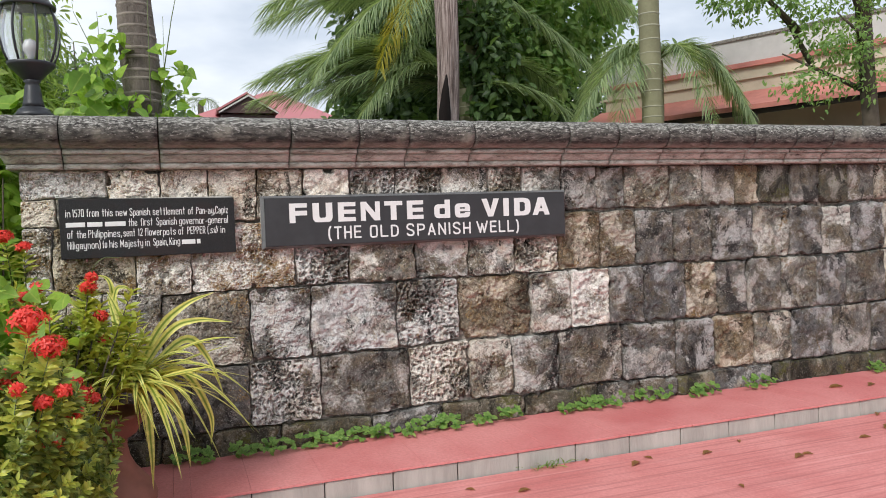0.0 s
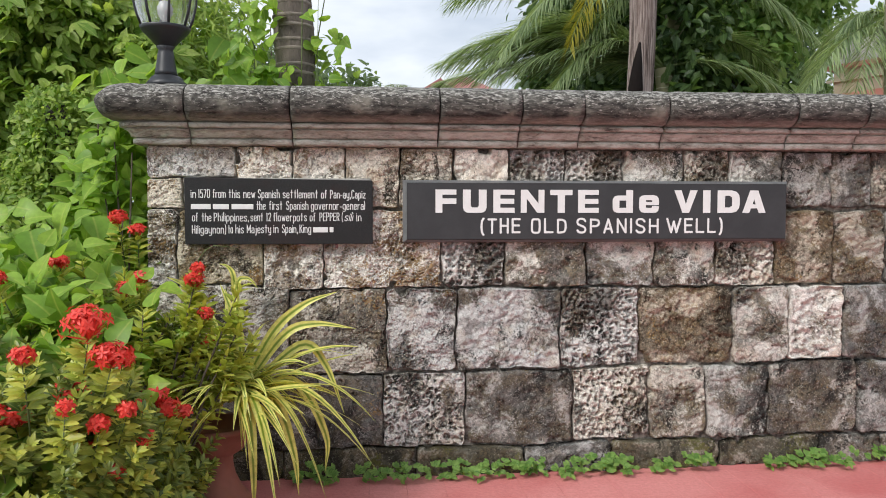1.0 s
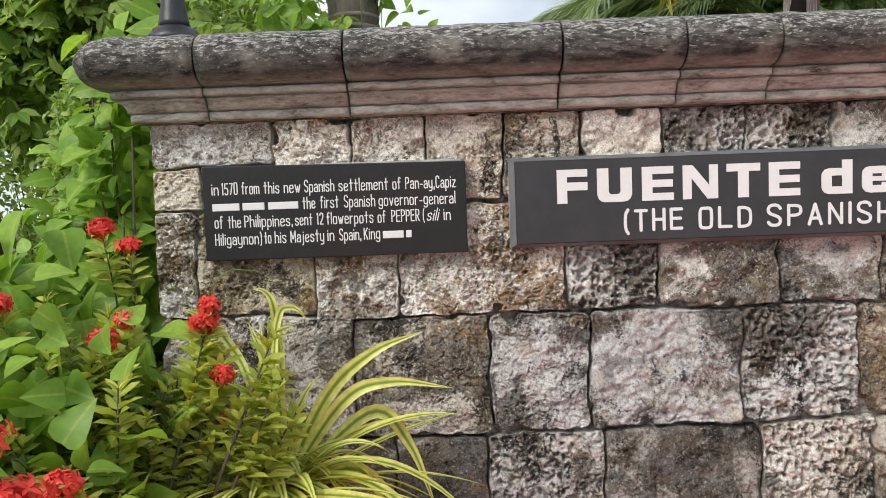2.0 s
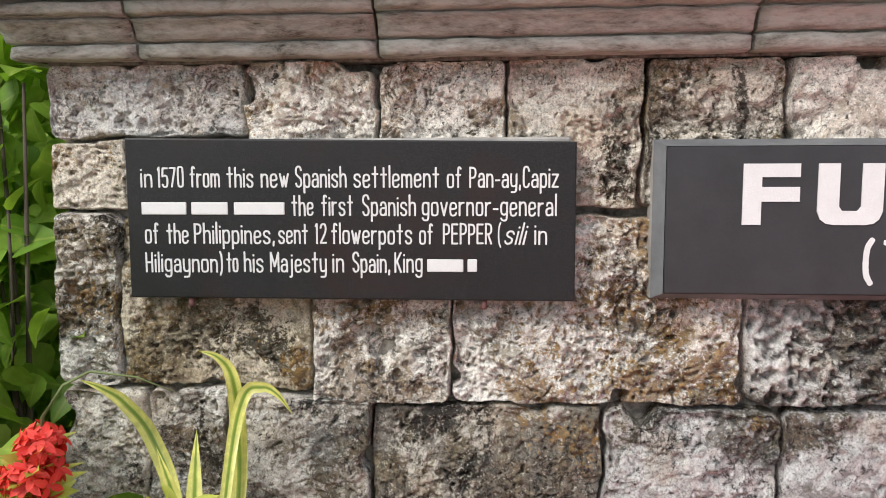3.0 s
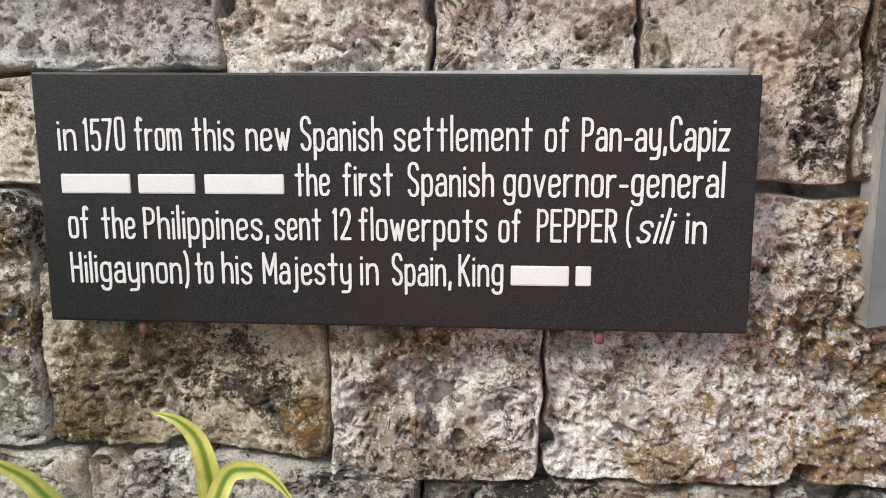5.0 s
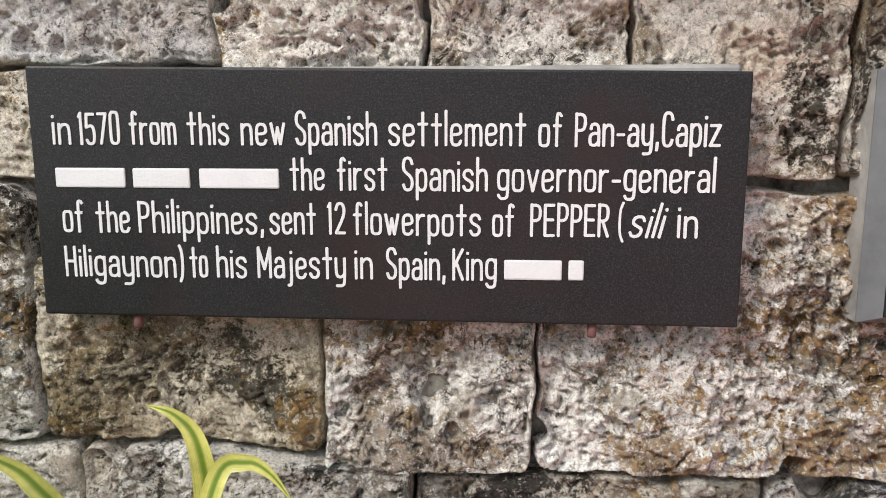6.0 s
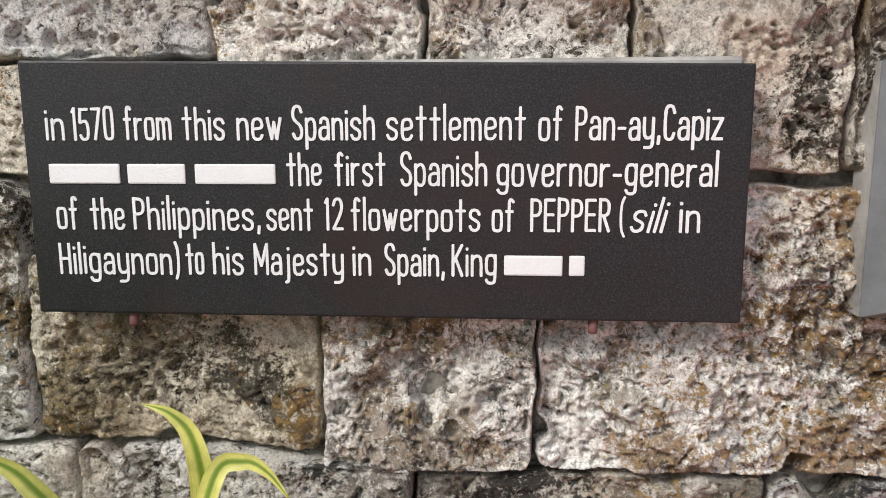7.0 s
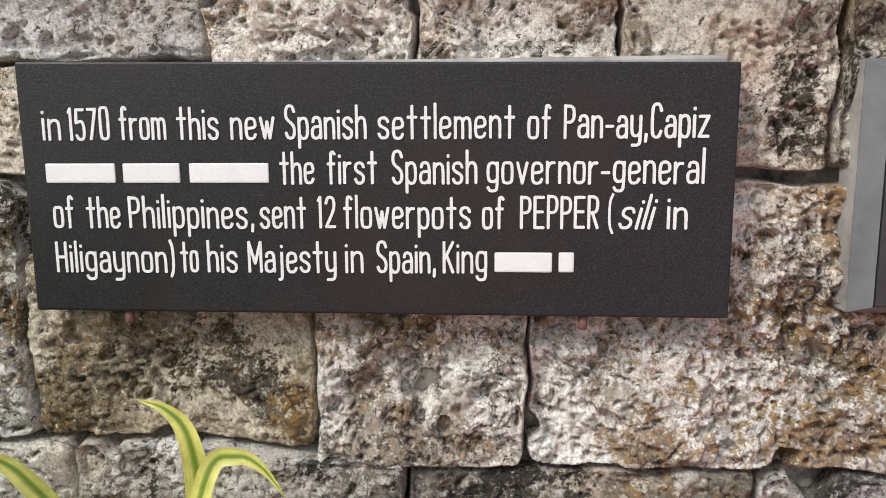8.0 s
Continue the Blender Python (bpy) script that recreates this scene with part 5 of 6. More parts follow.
# ---- palms and trees behind the wall ----
def frond(rng, c, az, el, ln, g, material, parent, leaflet=0.55, count=56, name="frond"):
    """A feather leaf: an arching rib with drooping leaflets on both sides."""
    h = np.array((math.cos(az), math.sin(az), 0.0))
    side = np.array((-math.sin(az), math.cos(az), 0.0))
    up = np.array((0, 0, 1.0))
    s = np.linspace(0.0, 1.0, 15)
    pts = np.array(c) + ln * (s[:, None] * h * math.cos(el) + (math.sin(el) * s - g * s * s)[:, None] * up)
    ob = part(name, tube([tuple(p) for p in pts], list(0.020 * (1.05 - s) * ln / 2.4 + 0.002), 6), M_STEM, parent)
    u = 0.10 + 0.9 * (np.arange(count) + 0.5) / count
    P, D, N, Ln = [], [], [], []
    for sd in (-1, 1):
        uu = np.clip(u + rng.normal(size=count) * 0.004, 0, 1)
        p = np.array(c) + ln * (uu[:, None] * h * math.cos(el) + (math.sin(el) * uu - g * uu * uu)[:, None] * up)
        tan = unit(h[None] * math.cos(el) + (math.sin(el) - 2 * g * uu)[:, None] * up)
        P.append(p)
        D.append(unit(tan * 0.75 + side * sd * (0.8 - 0.3 * uu[:, None]) + up * 0.04 + rng.normal(size=(count, 3)) * 0.09))
        N.append(np.tile(up, (count, 1)) + rng.normal(size=(count, 3)) * 0.2)
        Ln.append(leaflet * np.sin(math.pi * np.clip(0.12 + 0.80 * uu, 0, 1)) ** 0.7 * (0.85 + 0.3 * rng.random(count)))
    Ln = np.concatenate(Ln)
    part("foliage", leaves("leaflets", np.concatenate(P), np.concatenate(D), np.concatenate(N), Ln, 0.010 + 0.012 * Ln,
                            ((0.0, 0.25), (0.3, 0.5), (0.7, 0.36), (1.0, 0.0)), 0.34, 0.2), material, ob)
    return ob


def palm(name, label, base, top, r0, r1, fronds, bark, rings=0, seed=3, bulge=0.0):
    g = np.random.default_rng(seed)
    th = tagged(empty(name, base), label, "palm tree")
    b, t = Vector(base), Vector(top)
    n = 26
    pts = [b.lerp(t, k / n) + Vector((0.02 * math.sin(k * 0.3 + seed), 0.02 * math.cos(k * 0.23), 0)) for k in range(n + 1)]
    rad = [r0 + (r1 - r0) * k / n + bulge * math.exp(-((k / n - 0.62) / 0.06) ** 2) for k in range(n + 1)]
    trunk = part("trunk", tube(pts, rad, 20, rough=0.05), bark, th)
    for k in range(rings):
        f = (k + 0.5 + 0.15 * math.sin(k * 3.3)) / rings
        i = min(n - 1, int(f * n))
        p = pts[i].lerp(pts[i + 1], f * n - i)
        r = rad[i] + (rad[i + 1] - rad[i]) * (f * n - i)
        part("leaf_scar", lathe([(r * 0.99, -0.010), (r * 1.025, -0.005), (r * 1.03, 0.005), (r * 0.99, 0.010)], 20, tuple(p), cap=False), M_BARKRING if bark is M_BARK else M_SCAR, trunk)
    for az, el, ln, gg, yellow in fronds:
        frond(g, top, radians(az), el, ln, gg, L_YELLOW if yellow else L_COCO, th, 0.25 * ln, int(50 + 34 * ln))
    return th


palm("vine_clad_palm", "rough brown palm trunk with climbing vines behind the wall", (0.375, 1.06, -0.03), (0.325, 1.06, 3.7), 0.096, 0.104, [], M_BARK, 56, 4, 0.016)
coco = palm("coconut_palm", "coconut palm with long drooping green fronds behind the wall", (5.9, 8.8, -0.03), (5.6, 8.4, 5.5), 0.17, 0.14,
            [(164, 0.05, 3.6, 0.22, 0), (176, 0.3, 3.7, 0.45, 0), (150, 0.5, 4.2, 0.5, 0),
             (200, 0.1, 3.2, 0.7, 0), (215, 0.55, 3.0, 1.15, 1), (228, 0.4, 3.0, 0.85, 0), (330, 0.5, 3.4, 0.75, 0), (355, 0.5, 3.4, 0.6, 0),
             (40, 0.6, 3.6, 0.6, 0), (90, 0.7, 3.6, 0.5, 0), (125, 0.6, 3.9, 0.5, 0), (205, -0.5, 2.4, 0.35, 0), (325, -0.4, 2.6, 0.4, 0)], M_RING, 20, 5)
palm("coconut_palm", "low coconut palm with broad feathery fronds behind the wall", (5.5, 8.0, -0.03), (5.3, 8.0, 3.55), 0.15, 0.13,
     [(166, 0.58, 3.9, 0.46, 0), (172, 0.78, 3.9, 0.66, 0), (158, 0.38, 3.9, 0.30, 0), (180, 0.62, 3.5, 0.62, 0), (150, 0.80, 3.8, 0.55, 0), (190, 0.42, 3.0, 0.5, 0), (200, 0.7, 2.8, 0.85, 0), (168, 0.22, 3.6, 0.26, 0),
      (140, 0.95, 3.4, 0.6, 0), (10, 0.8, 2.8, 0.7, 0), (330, 0.3, 2.4, 0.75, 0)], M_RING, 16, 9)
palm("ringed_palm", "slender palm with a ringed green-grey trunk", (6.93, 5.0, -0.03), (6.93, 5.0, 6.2), 0.15, 0.14,
     [(200, 0.4, 2.2, 0.8, 0), (280, 0.4, 2.2, 0.8, 0), (340, 0.3, 2.2, 0.8, 0), (60, 0.5, 2.2, 0.7, 0), (130, 0.4, 2.2, 0.7, 0)], M_RING, 34, 6)
palm("young_palm", "young palm with pale arching fronds behind the wall", (7.5, 5.7, -0.03), (7.55, 5.7, 3.62), 0.10, 0.08,
     [(186, 0.75, 2.3, 1.25, 0), (200, 0.3, 2.1, 0.85, 0), (215, 0.6, 2.1, 1.2, 0), (330, 0.85, 2.2, 1.35, 0), (350, 0.7, 2.0, 1.2, 0), (310, 0.7, 1.9, 1.3, 0), (265, 0.7, 1.9, 1.3, 0), (60, 0.9, 2.0, 1.0, 0), (120, 0.8, 2.0, 1.0, 0)], M_RING, 14, 7)

# dead trunk, split on one side; a near-black lump paints the hollow's shade
DX = 2.47
dead = tagged(empty("dead_palm_trunk", (2.55, 1.5, -0.03)), "bleached dead palm trunk with a rotten split", "tree trunk")
part("trunk", tube([(DX + 0.010 * k + 0.006 * math.sin(k), 1.5, -0.03 + 0.30 * k) for k in range(13)], [0.092 - 0.001 * k for k in range(13)], 28, rough=0.22), M_DEAD, dead)
part("hollow", tube([(DX + 0.02, 1.445, 1.75), (DX + 0.022, 1.425, 1.95), (DX + 0.02, 1.415, 2.1), (DX + 0.03, 1.415, 2.25), (DX + 0.05, 1.42, 2.4)], [0.04, 0.05, 0.045, 0.03, 0.006], 10, rough=0.25), M_HOLLOW, dead, "near-black lump standing for the shade in the rotten hollow")


def tree(name, label, rng, base, height, r, limbs, blobs, n, size, material, aspect=0.45, shape=LONG, shell=0.45, category="tree", bark=None, sprig=7, lobed=False):
    """A tapered trunk with limbs and a crown of many small leaves."""
    th = tagged(empty(name, base), label, category)
    b = Vector(base)
    pts = [b + Vector((0.12 * math.sin(k * 0.9 + base[0]), 0.08 * math.cos(k * 0.7), height * k / 6)) for k in range(7)]
    trunk = part("trunk", tube(pts, [r * (1 - 0.09 * k) for k in range(7)], 12, rough=0.12), bark or M_TWIG, th)
    for e in limbs:
        e = Vector(e)
        s = pts[4]
        m = s.lerp(e, 0.5) + Vector((0, 0, 0.12 * (e - s).length))
        part("limb", tube([s, m, e], [r * 0.5, r * 0.34, r * 0.12], 8, rough=0.1), bark or M_TWIG, trunk)
    crown("crown", rng, blobs, n, size, material, th, 0.3, aspect, shell, shape, sprig, lobed)
    return th


tree("shade_tree", "tall leafy shade tree with dark crooked limbs", rng, (-4.6, 6.5, -0.03), 3.4, 0.16,
     [(-6.0, 6.2, 3.6), (-3.3, 6.6, 3.8), (-4.9, 6.0, 4.6), (-2.4, 7.0, 4.2), (-5.6, 5.6, 2.5), (-3.5, 6, 2.6)],
     [((-5.2, 6.8, 4.6), (1.8, 1.3, 1.7)), ((-3.4, 7.0, 4.6), (1.7, 1.3, 1.5)), ((-1.9, 7.4, 4.2), (1.1, 1.0, 1.1)), ((-6.6, 6.4, 3.4), (1.4, 1.2, 1.6)), ((-3.0, 7.6, 3.2), (1.6, 0.9, 1.0))],
     20000, 0.14, L_BRIGHT, 0.26)
tree("broad_leaf_tree", "broad-leaved tree with large lobed leaves", rng, (-2.7, 5.0, -0.03), 2.6, 0.07,
     [(-3.2, 4.8, 3.1), (-2.1, 5.0, 3.2), (-2.7, 4.7, 3.5), (-3.6, 4.8, 2.6)],
     [((-2.6, 4.9, 3.3), (0.75, 0.5, 0.55)), ((-3.4, 4.9, 2.9), (0.6, 0.45, 0.5)), ((-1.9, 5.0, 2.8), (0.5, 0.4, 0.45)), ((-2.9, 4.9, 2.4), (0.6, 0.4, 0.35))],
     2400, 0.20, L_BRIGHT, 0.42, lobed=True)
tree("bamboo_clump", "feathery bright green bamboo clump", rng, (-1.5, 6.2, -0.03), 2.8, 0.04,
     [(-1.9, 6.0, 3.6), (-1.1, 6.1, 3.3), (-1.4, 6.0, 3.9), (-0.8, 6.2, 2.8)],
     [((-1.6, 6.2, 3.3), (0.8, 0.6, 0.9)), ((-1.0, 6.2, 2.5), (0.75, 0.5, 0.6)), ((-2.0, 6.0, 2.4), (0.7, 0.5, 0.6))], 9000, 0.17, L_BRIGHT, 0.16, category="bamboo")
tree("fine_leaf_tree", "small tree with fine grey-green leaves", rng, (-0.9, 9.5, -0.03), 3.0, 0.06,
     [(-1.5, 9.4, 4.2), (-0.3, 9.5, 4.0), (-0.9, 9.4, 4.4)], [((-0.9, 9.5, 3.5), (0.9, 0.7, 0.75)), ((-0.3, 9.5, 3.0), (0.8, 0.6, 0.6))], 3600, 0.12, L_FAR, 0.2, shell=0.2)
tree("dense_dark_tree", "dense dark green tree behind the palms", rng, (7.2, 13.0, -0.03), 4.6, 0.2,
     [(5.6, 12.6, 5.6), (8.6, 12.8, 6.2), (7.0, 12.4, 6.8), (9.2, 12.8, 4.8)],
     [((6.0, 13.0, 4.3), (1.9, 1.3, 2.1)), ((7.8, 13.2, 5.4), (1.9, 1.3, 2.2)), ((7.0, 12.6, 3.3), (2.3, 1.2, 1.4)), ((9.2, 13.4, 4.6), (1.5, 1.2, 1.7)), ((5.6, 12.9, 6.6), (1.6, 1.2, 1.5))],
     17000, 0.24, L_DARK, 0.5)
tree("dark_leaf_tree", "dense dark-leaved tree behind the wall", rng, (6.3, 9.8, -0.03), 3.2, 0.12,
     [(5.6, 9.7, 4.2), (7.0, 9.7, 4.3), (6.3, 9.5, 4.6)],
     [((6.0, 9.9, 3.9), (0.9, 0.7, 0.9)), ((6.9, 9.9, 4.0), (0.9, 0.7, 1.0)), ((6.4, 9.7, 3.0), (1.1, 0.7, 0.8)), ((6.3, 9.9, 5.0), (0.9, 0.7, 0.7)), ((5.75, 7.95, 3.1), (0.5, 0.35, 0.8)), ((5.7, 8.0, 4.3), (0.45, 0.35, 0.8))], 7600, 0.20, L_DARK, 0.5)
tree("glossy_leaf_tree", "mid-green tree with glossy broad leaves", rng, (7.2, 9.6, -0.03), 4.0, 0.12,
     [(6.4, 9.4, 5.0), (8.0, 9.4, 5.2), (7.3, 9.2, 5.6)],
     [((6.6, 9.5, 5.2), (1.2, 0.9, 1.0)), ((8.2, 9.4, 5.4), (1.2, 0.9, 0.9)), ((7.4, 9.4, 4.2), (1.0, 0.8, 0.8))], 5200, 0.19, L_BROAD, 0.5, shell=0.3)

# open-branched tree by the building
th = tagged(empty("slender_tree", (8.05, 2.3, -0.03)), "slender tree with open branches and small bright leaves", "tree")
trunk = part("trunk", tube([(8.05, 2.3, -0.03), (7.98, 2.3, 1.4), (7.86, 2.3, 2.6), (7.8, 2.3, 3.4), (7.9, 2.3, 4.6)], [0.10, 0.09, 0.085, 0.08, 0.06], 12, rough=0.12), M_TWIG, th)
BOUGHS = [((7.86, 2.3, 2.55), (7.3, 2.35, 2.75), (6.75, 2.4, 2.95)), ((7.1, 2.35, 2.85), (6.95, 2.5, 3.3), (6.55, 2.6, 3.75)), ((7.0, 2.4, 3.2), (6.6, 2.4, 3.5), (6.1, 2.4, 3.75)),
         ((7.8, 2.3, 3.3), (7.5, 2.2, 3.7), (7.25, 2.2, 4.1)), ((7.82, 2.3, 3.0), (7.5, 2.1, 3.15), (7.1, 2.0, 3.3))]
for a, b, c in BOUGHS:
    part("limb", tube([a, b, c], [0.034, 0.022, 0.007], 8, rough=0.1), M_TWIG, trunk)
crown("crown", rng, [((6.6, 2.5, 3.75), (0.55, 0.35, 0.3)), ((6.2, 2.4, 3.5), (0.4, 0.3, 0.25)), ((7.2, 2.3, 4.0), (0.5, 0.35, 0.35)), ((7.2, 2.2, 3.1), (0.55, 0.3, 0.25)), ((7.0, 2.3, 2.6), (0.45, 0.3, 0.2)), ((7.6, 2.2, 3.6), (0.4, 0.3, 0.3)), ((7.8, 2.2, 2.7), (0.3, 0.25, 0.25)), ((6.0, 2.4, 3.75), (0.5, 0.3, 0.22)), ((6.9, 2.3, 3.45), (0.45, 0.3, 0.3)), ((7.5, 2.2, 3.0), (0.4, 0.3, 0.22))],
      4600, 0.060, L_BROAD, th, 0.3, 0.42, 0.15)

# ---- vines ----
vine = tagged(empty("climbing_vine", (-0.3, 0.3, -0.03)), "bright green vine trailing over the end of the wall", "vine")
VB = [((-0.33, 0.22, 1.50), (0.13, 0.15, 0.30)), ((-0.40, 0.22, 1.25), (0.17, 0.15, 0.33)), ((-0.30, 0.12, 1.10), (0.12, 0.10, 0.25)), ((-0.52, 0.3, 1.0), (0.2, 0.2, 0.25))]
crown("leaves", rng, VB, 800, 0.085, L_VINE, vine, 0.35, 0.62, 0.2, HEART, 3)
twigs([((-0.30, 0.06, 0.1), (-0.24, 0.05, 1.55)), ((-0.26, 0.05, 0.2), (-0.33, 0.1, 1.6)), ((-0.35, 0.1, 0.1), (-0.28, 0.04, 1.3)), ((-0.5, 0.3, 0.0), (-0.45, 0.25, 1.7)), ((-0.24, 0.03, 0.5), (-0.38, 0.12, 1.35))], 0.008, M_TWIG, vine, "vine_stem")
crest = tagged(empty("creeping_vine", (-0.2, 0.42, 1.838)), "large bright green vine leaves on top of the wall", "vine")
crown("leaves", rng, [((-0.32, 0.40, 1.89), (0.16, 0.10, 0.06)), ((0.08, 0.44, 1.88), (0.16, 0.08, 0.05)), ((-0.05, 0.46, 1.87), (0.3, 0.05, 0.03))], 46, 0.12, L_VINE, crest, 0.2, 0.6, 0.1, HEART, 2)
tv = tagged(empty("trunk_vine", (0.30, 0.95, -0.03)), "leafy vine climbing the palm trunk", "vine")
crown("leaves", rng, [((0.13, 0.96, 2.25), (0.13, 0.08, 0.33)), ((0.17, 0.92, 2.0), (0.18, 0.08, 0.16)), ((0.50, 0.98, 2.15), (0.09, 0.08, 0.25)), ((0.56, 1.0, 2.0), (0.13, 0.08, 0.14)), ((0.33, 0.93, 2.0), (0.09, 0.03, 0.1))], 210, 0.075, L_VINE, tv, 0.3, 0.62, 0.1, HEART, 2)
twigs([((0.2, 0.96, 0.0), (0.13, 0.96, 2.6)), ((0.45, 0.98, 0.0), (0.5, 0.98, 2.6)), ((0.48, 0.98, 2.2), (0.62, 1.0, 2.9)), ((0.15, 0.96, 2.2), (0.0, 0.98, 2.6)), ((0.40, 0.93, 1.5), (0.42, 0.93, 2.9))], 0.004, M_STEM, tv, "vine_stem")
column = tagged(empty("vine_covered_post", (-2.15, 4.0, -0.03)), "garden post smothered in small-leaved green vine", "vine")
part("post", tube([(-2.15, 4.0, -0.03), (-2.15, 4.0, 1.2), (-2.15, 4.0, 2.3)], [0.13, 0.12, 0.12], 12), M_SHADE, column)
crown("leaves", rng, [((-2.12, 4.0, 2.1), (0.32, 0.3, 0.34)), ((-2.14, 4.0, 1.75), (0.36, 0.32, 0.4)), ((-2.2, 4.0, 1.3), (0.36, 0.32, 0.45)), ((-2.1, 4.0, 0.8), (0.34, 0.3, 0.4))], 9000, 0.070, L_BRIGHT, column, 0.35, 0.5, 0.85)

# ---- garden beds at the end of the wall ----
bed = tagged(empty("garden_plants", (-1.3, 0.6, -0.03)), "garden bed of broad light green leaves", "plants")
crown("leaves", rng, [((-0.85, 0.3, 0.65), (0.55, 0.4, 0.36)), ((-1.4, 0.8, 0.6), (0.7, 0.5, 0.36)), ((-0.6, -0.1, 0.65), (0.35, 0.3, 0.35)), ((-1.1, -0.3, 0.6), (0.5, 0.4, 0.4)), ((-0.62, -0.25, 0.85), (0.30, 0.3, 0.26)), ((-0.60, -0.40, 1.0), (0.30, 0.2, 0.24)), ((-0.36, -0.32, 0.82), (0.20, 0.16, 0.24))], 4600, 0.105, L_VINE, bed, 0.35, 0.62, 0.4, HEART, 4)
crown("leaves", rng, [((-0.18, -0.72, 0.84), (0.16, 0.14, 0.14)), ((-0.34, -0.70, 0.96), (0.20, 0.15, 0.16)), ((-0.02, -0.55, 0.80), (0.10, 0.08, 0.14)), ((-0.22, -1.0, 0.62), (0.2, 0.3, 0.12)), ((-0.05, -0.86, 0.80), (0.14, 0.10, 0.08)), ((-0.30, -0.96, 0.86), (0.2, 0.15, 0.10))], 620, 0.085, L_VINE, bed, 0.3, 0.66, 0.1, HEART, 3)
for pair in ([((-1.3 + 0.2 * k, 0.2 + 0.1 * math.sin(k * 2), -0.03), (-1.35 + 0.22 * k, 0.2 + 0.1 * math.cos(k), 0.95)) for k in range(6)] + [((-0.5, -0.4, -0.03), (-0.2, -0.7, 0.85)), ((-0.5, -0.4, 0.1), (-0.03, -0.55, 0.8)), ((-0.45, -0.5, 0.1), (-0.36, -0.7, 0.98)), ((-0.5, -0.5, 0.0), (-0.24, -0.95, 0.62))]):
    twigs([pair], 0.01, M_STEM, bed, "stalk")
for k, (x, y, z) in enumerate(((-0.62, -0.05, 1.10), (-0.72, 0.05, 1.16), (-0.68, -0.1, 1.04))):
    d = rand_dirs(rng, 8, 0.3)
    part("pink_flower", leaves("petals", np.tile((x, y, z), (8, 1)), d, rand_dirs(rng, 8), 0.05, 0.035, LONG, 0.2), L_PINK, bed, "bright pink petals")
for k, (x, y, r, h, n, mat_) in enumerate(((-3.2, 2.2, 0.9, 0.9, 2600, L_BRIGHT), (-2.2, 2.4, 0.8, 0.7, 2200, L_VINE), (-4.4, 3.4, 1.3, 2.3, 6000, L_BRIGHT), (-1.2, 2.6, 0.8, 0.9, 2200, L_BRIGHT), (-3.3, 5.2, 1.4, 2.0, 3800, L_BRIGHT), (-1.2, 4.8, 0.9, 1.4, 2600, L_BRIGHT), (-5.6, 4.6, 1.4, 2.6, 4200, L_BRIGHT), (-0.4, 4.6, 0.7, 1.1, 1800, L_BRIGHT), (-6.5, 9.0, 1.6, 2.6, 2600, L_BROAD), (-9.0, 7.5, 1.8, 2.8, 2600, L_BRIGHT), (-3.8, 10.5, 1.7, 2.6, 2600, L_BRIGHT), (-1.8, 10.0, 1.2, 2.0, 2000, L_BROAD), (-8.0, 3.0, 1.5, 3.0, 2800, L_BRIGHT))):
    sh = tagged(empty("garden_shrub", (x, y, -0.03)), "leafy green garden shrub", "shrub", "garden shrubs")
    crown("foliage", rng, [((x, y, h * 0.45), (r, r * 0.8, h * 0.62)), ((x + r * 0.4, y - 0.1, h * 0.6), (r * 0.5, r * 0.5, h * 0.5))], n, 0.10, mat_, sh, 0.3, 0.45, 0.55)
    twigs([((x, y, -0.03), (x + 0.3 * math.sin(q * 2.4), y + 0.3 * math.cos(q * 2.4), h * 0.8)) for q in range(5)], 0.014, M_TWIG, sh, "branch")
for k in range(7):
    x = 0.4 + 1.9 * k
    sh = tagged(empty("hedge_shrub", (x, 19 + 0.5 * math.sin(k * 4), -0.03)), "distant rounded green hedge shrub", "shrub", "far hedge")
    hh = 3.6 + 0.5 * math.sin(k * 2.7)
    crown("foliage", rng, [((x, 19, hh * 0.5), (1.4, 0.9, hh * 0.52)), ((x + 0.6, 19.2, hh * 0.62), (0.9, 0.8, hh * 0.42))], 1500, 0.28, L_FAR, sh, 0.3, 0.4, 0.6)
    twigs([((x, 19, -0.03), (x, 19, hh * 0.5))], 0.08, M_TWIG, sh, "trunk")
for k, (x, y, h, r) in enumerate(((-2.6, 25, 7.6, 2.4), (-0.4, 27, 7.2, 1.7), (-6.5, 24, 8.2, 3.0), (10.0, 28, 8.6, 3.0), (14.5, 26, 9.0, 3.4), (-11, 22, 9, 3.4), (19, 24, 9, 3.6))):
    tree("distant_tree", "distant green tree beyond the wall", rng, (x, y, -0.03), h * 0.55, 0.2, [(x - r * 0.5, y, h * 0.75), (x + r * 0.5, y, h * 0.75)],
         [((x, y, h * 0.68), (r, r * 0.8, h * 0.30)), ((x - r * 0.55, y, h * 0.52), (r * 0.6, r * 0.5, h * 0.2)), ((x + r * 0.5, y, h * 0.5), (r * 0.6, r * 0.5, h * 0.22))], 3600, 0.36, L_FAR, 0.42)
fp = tagged(empty("distant_palm", (2.05, 38, -0.03)), "small distant palm against the sky", "palm tree")
part("trunk", tube([(2.05, 38, -0.03), (2.05, 38, 8.2)], [0.2, 0.15], 8), M_TWIG, fp)
for k in range(9):
    frond(rng, (2.05, 38, 8.2), k * 0.7, 0.75, 1.5, 1.0, L_FAR, fp, 0.7, 16)

# ---- the red-roofed house in the distance ----
house = tagged(empty("red_roof_house", (5, 40, -0.03)), "distant house with crimson metal roof and white-trimmed gable", "house")
part("wall", box_mesh(1.6, 9.0, 36.5, 44, -0.03, 7.05), M_CREAM, house)


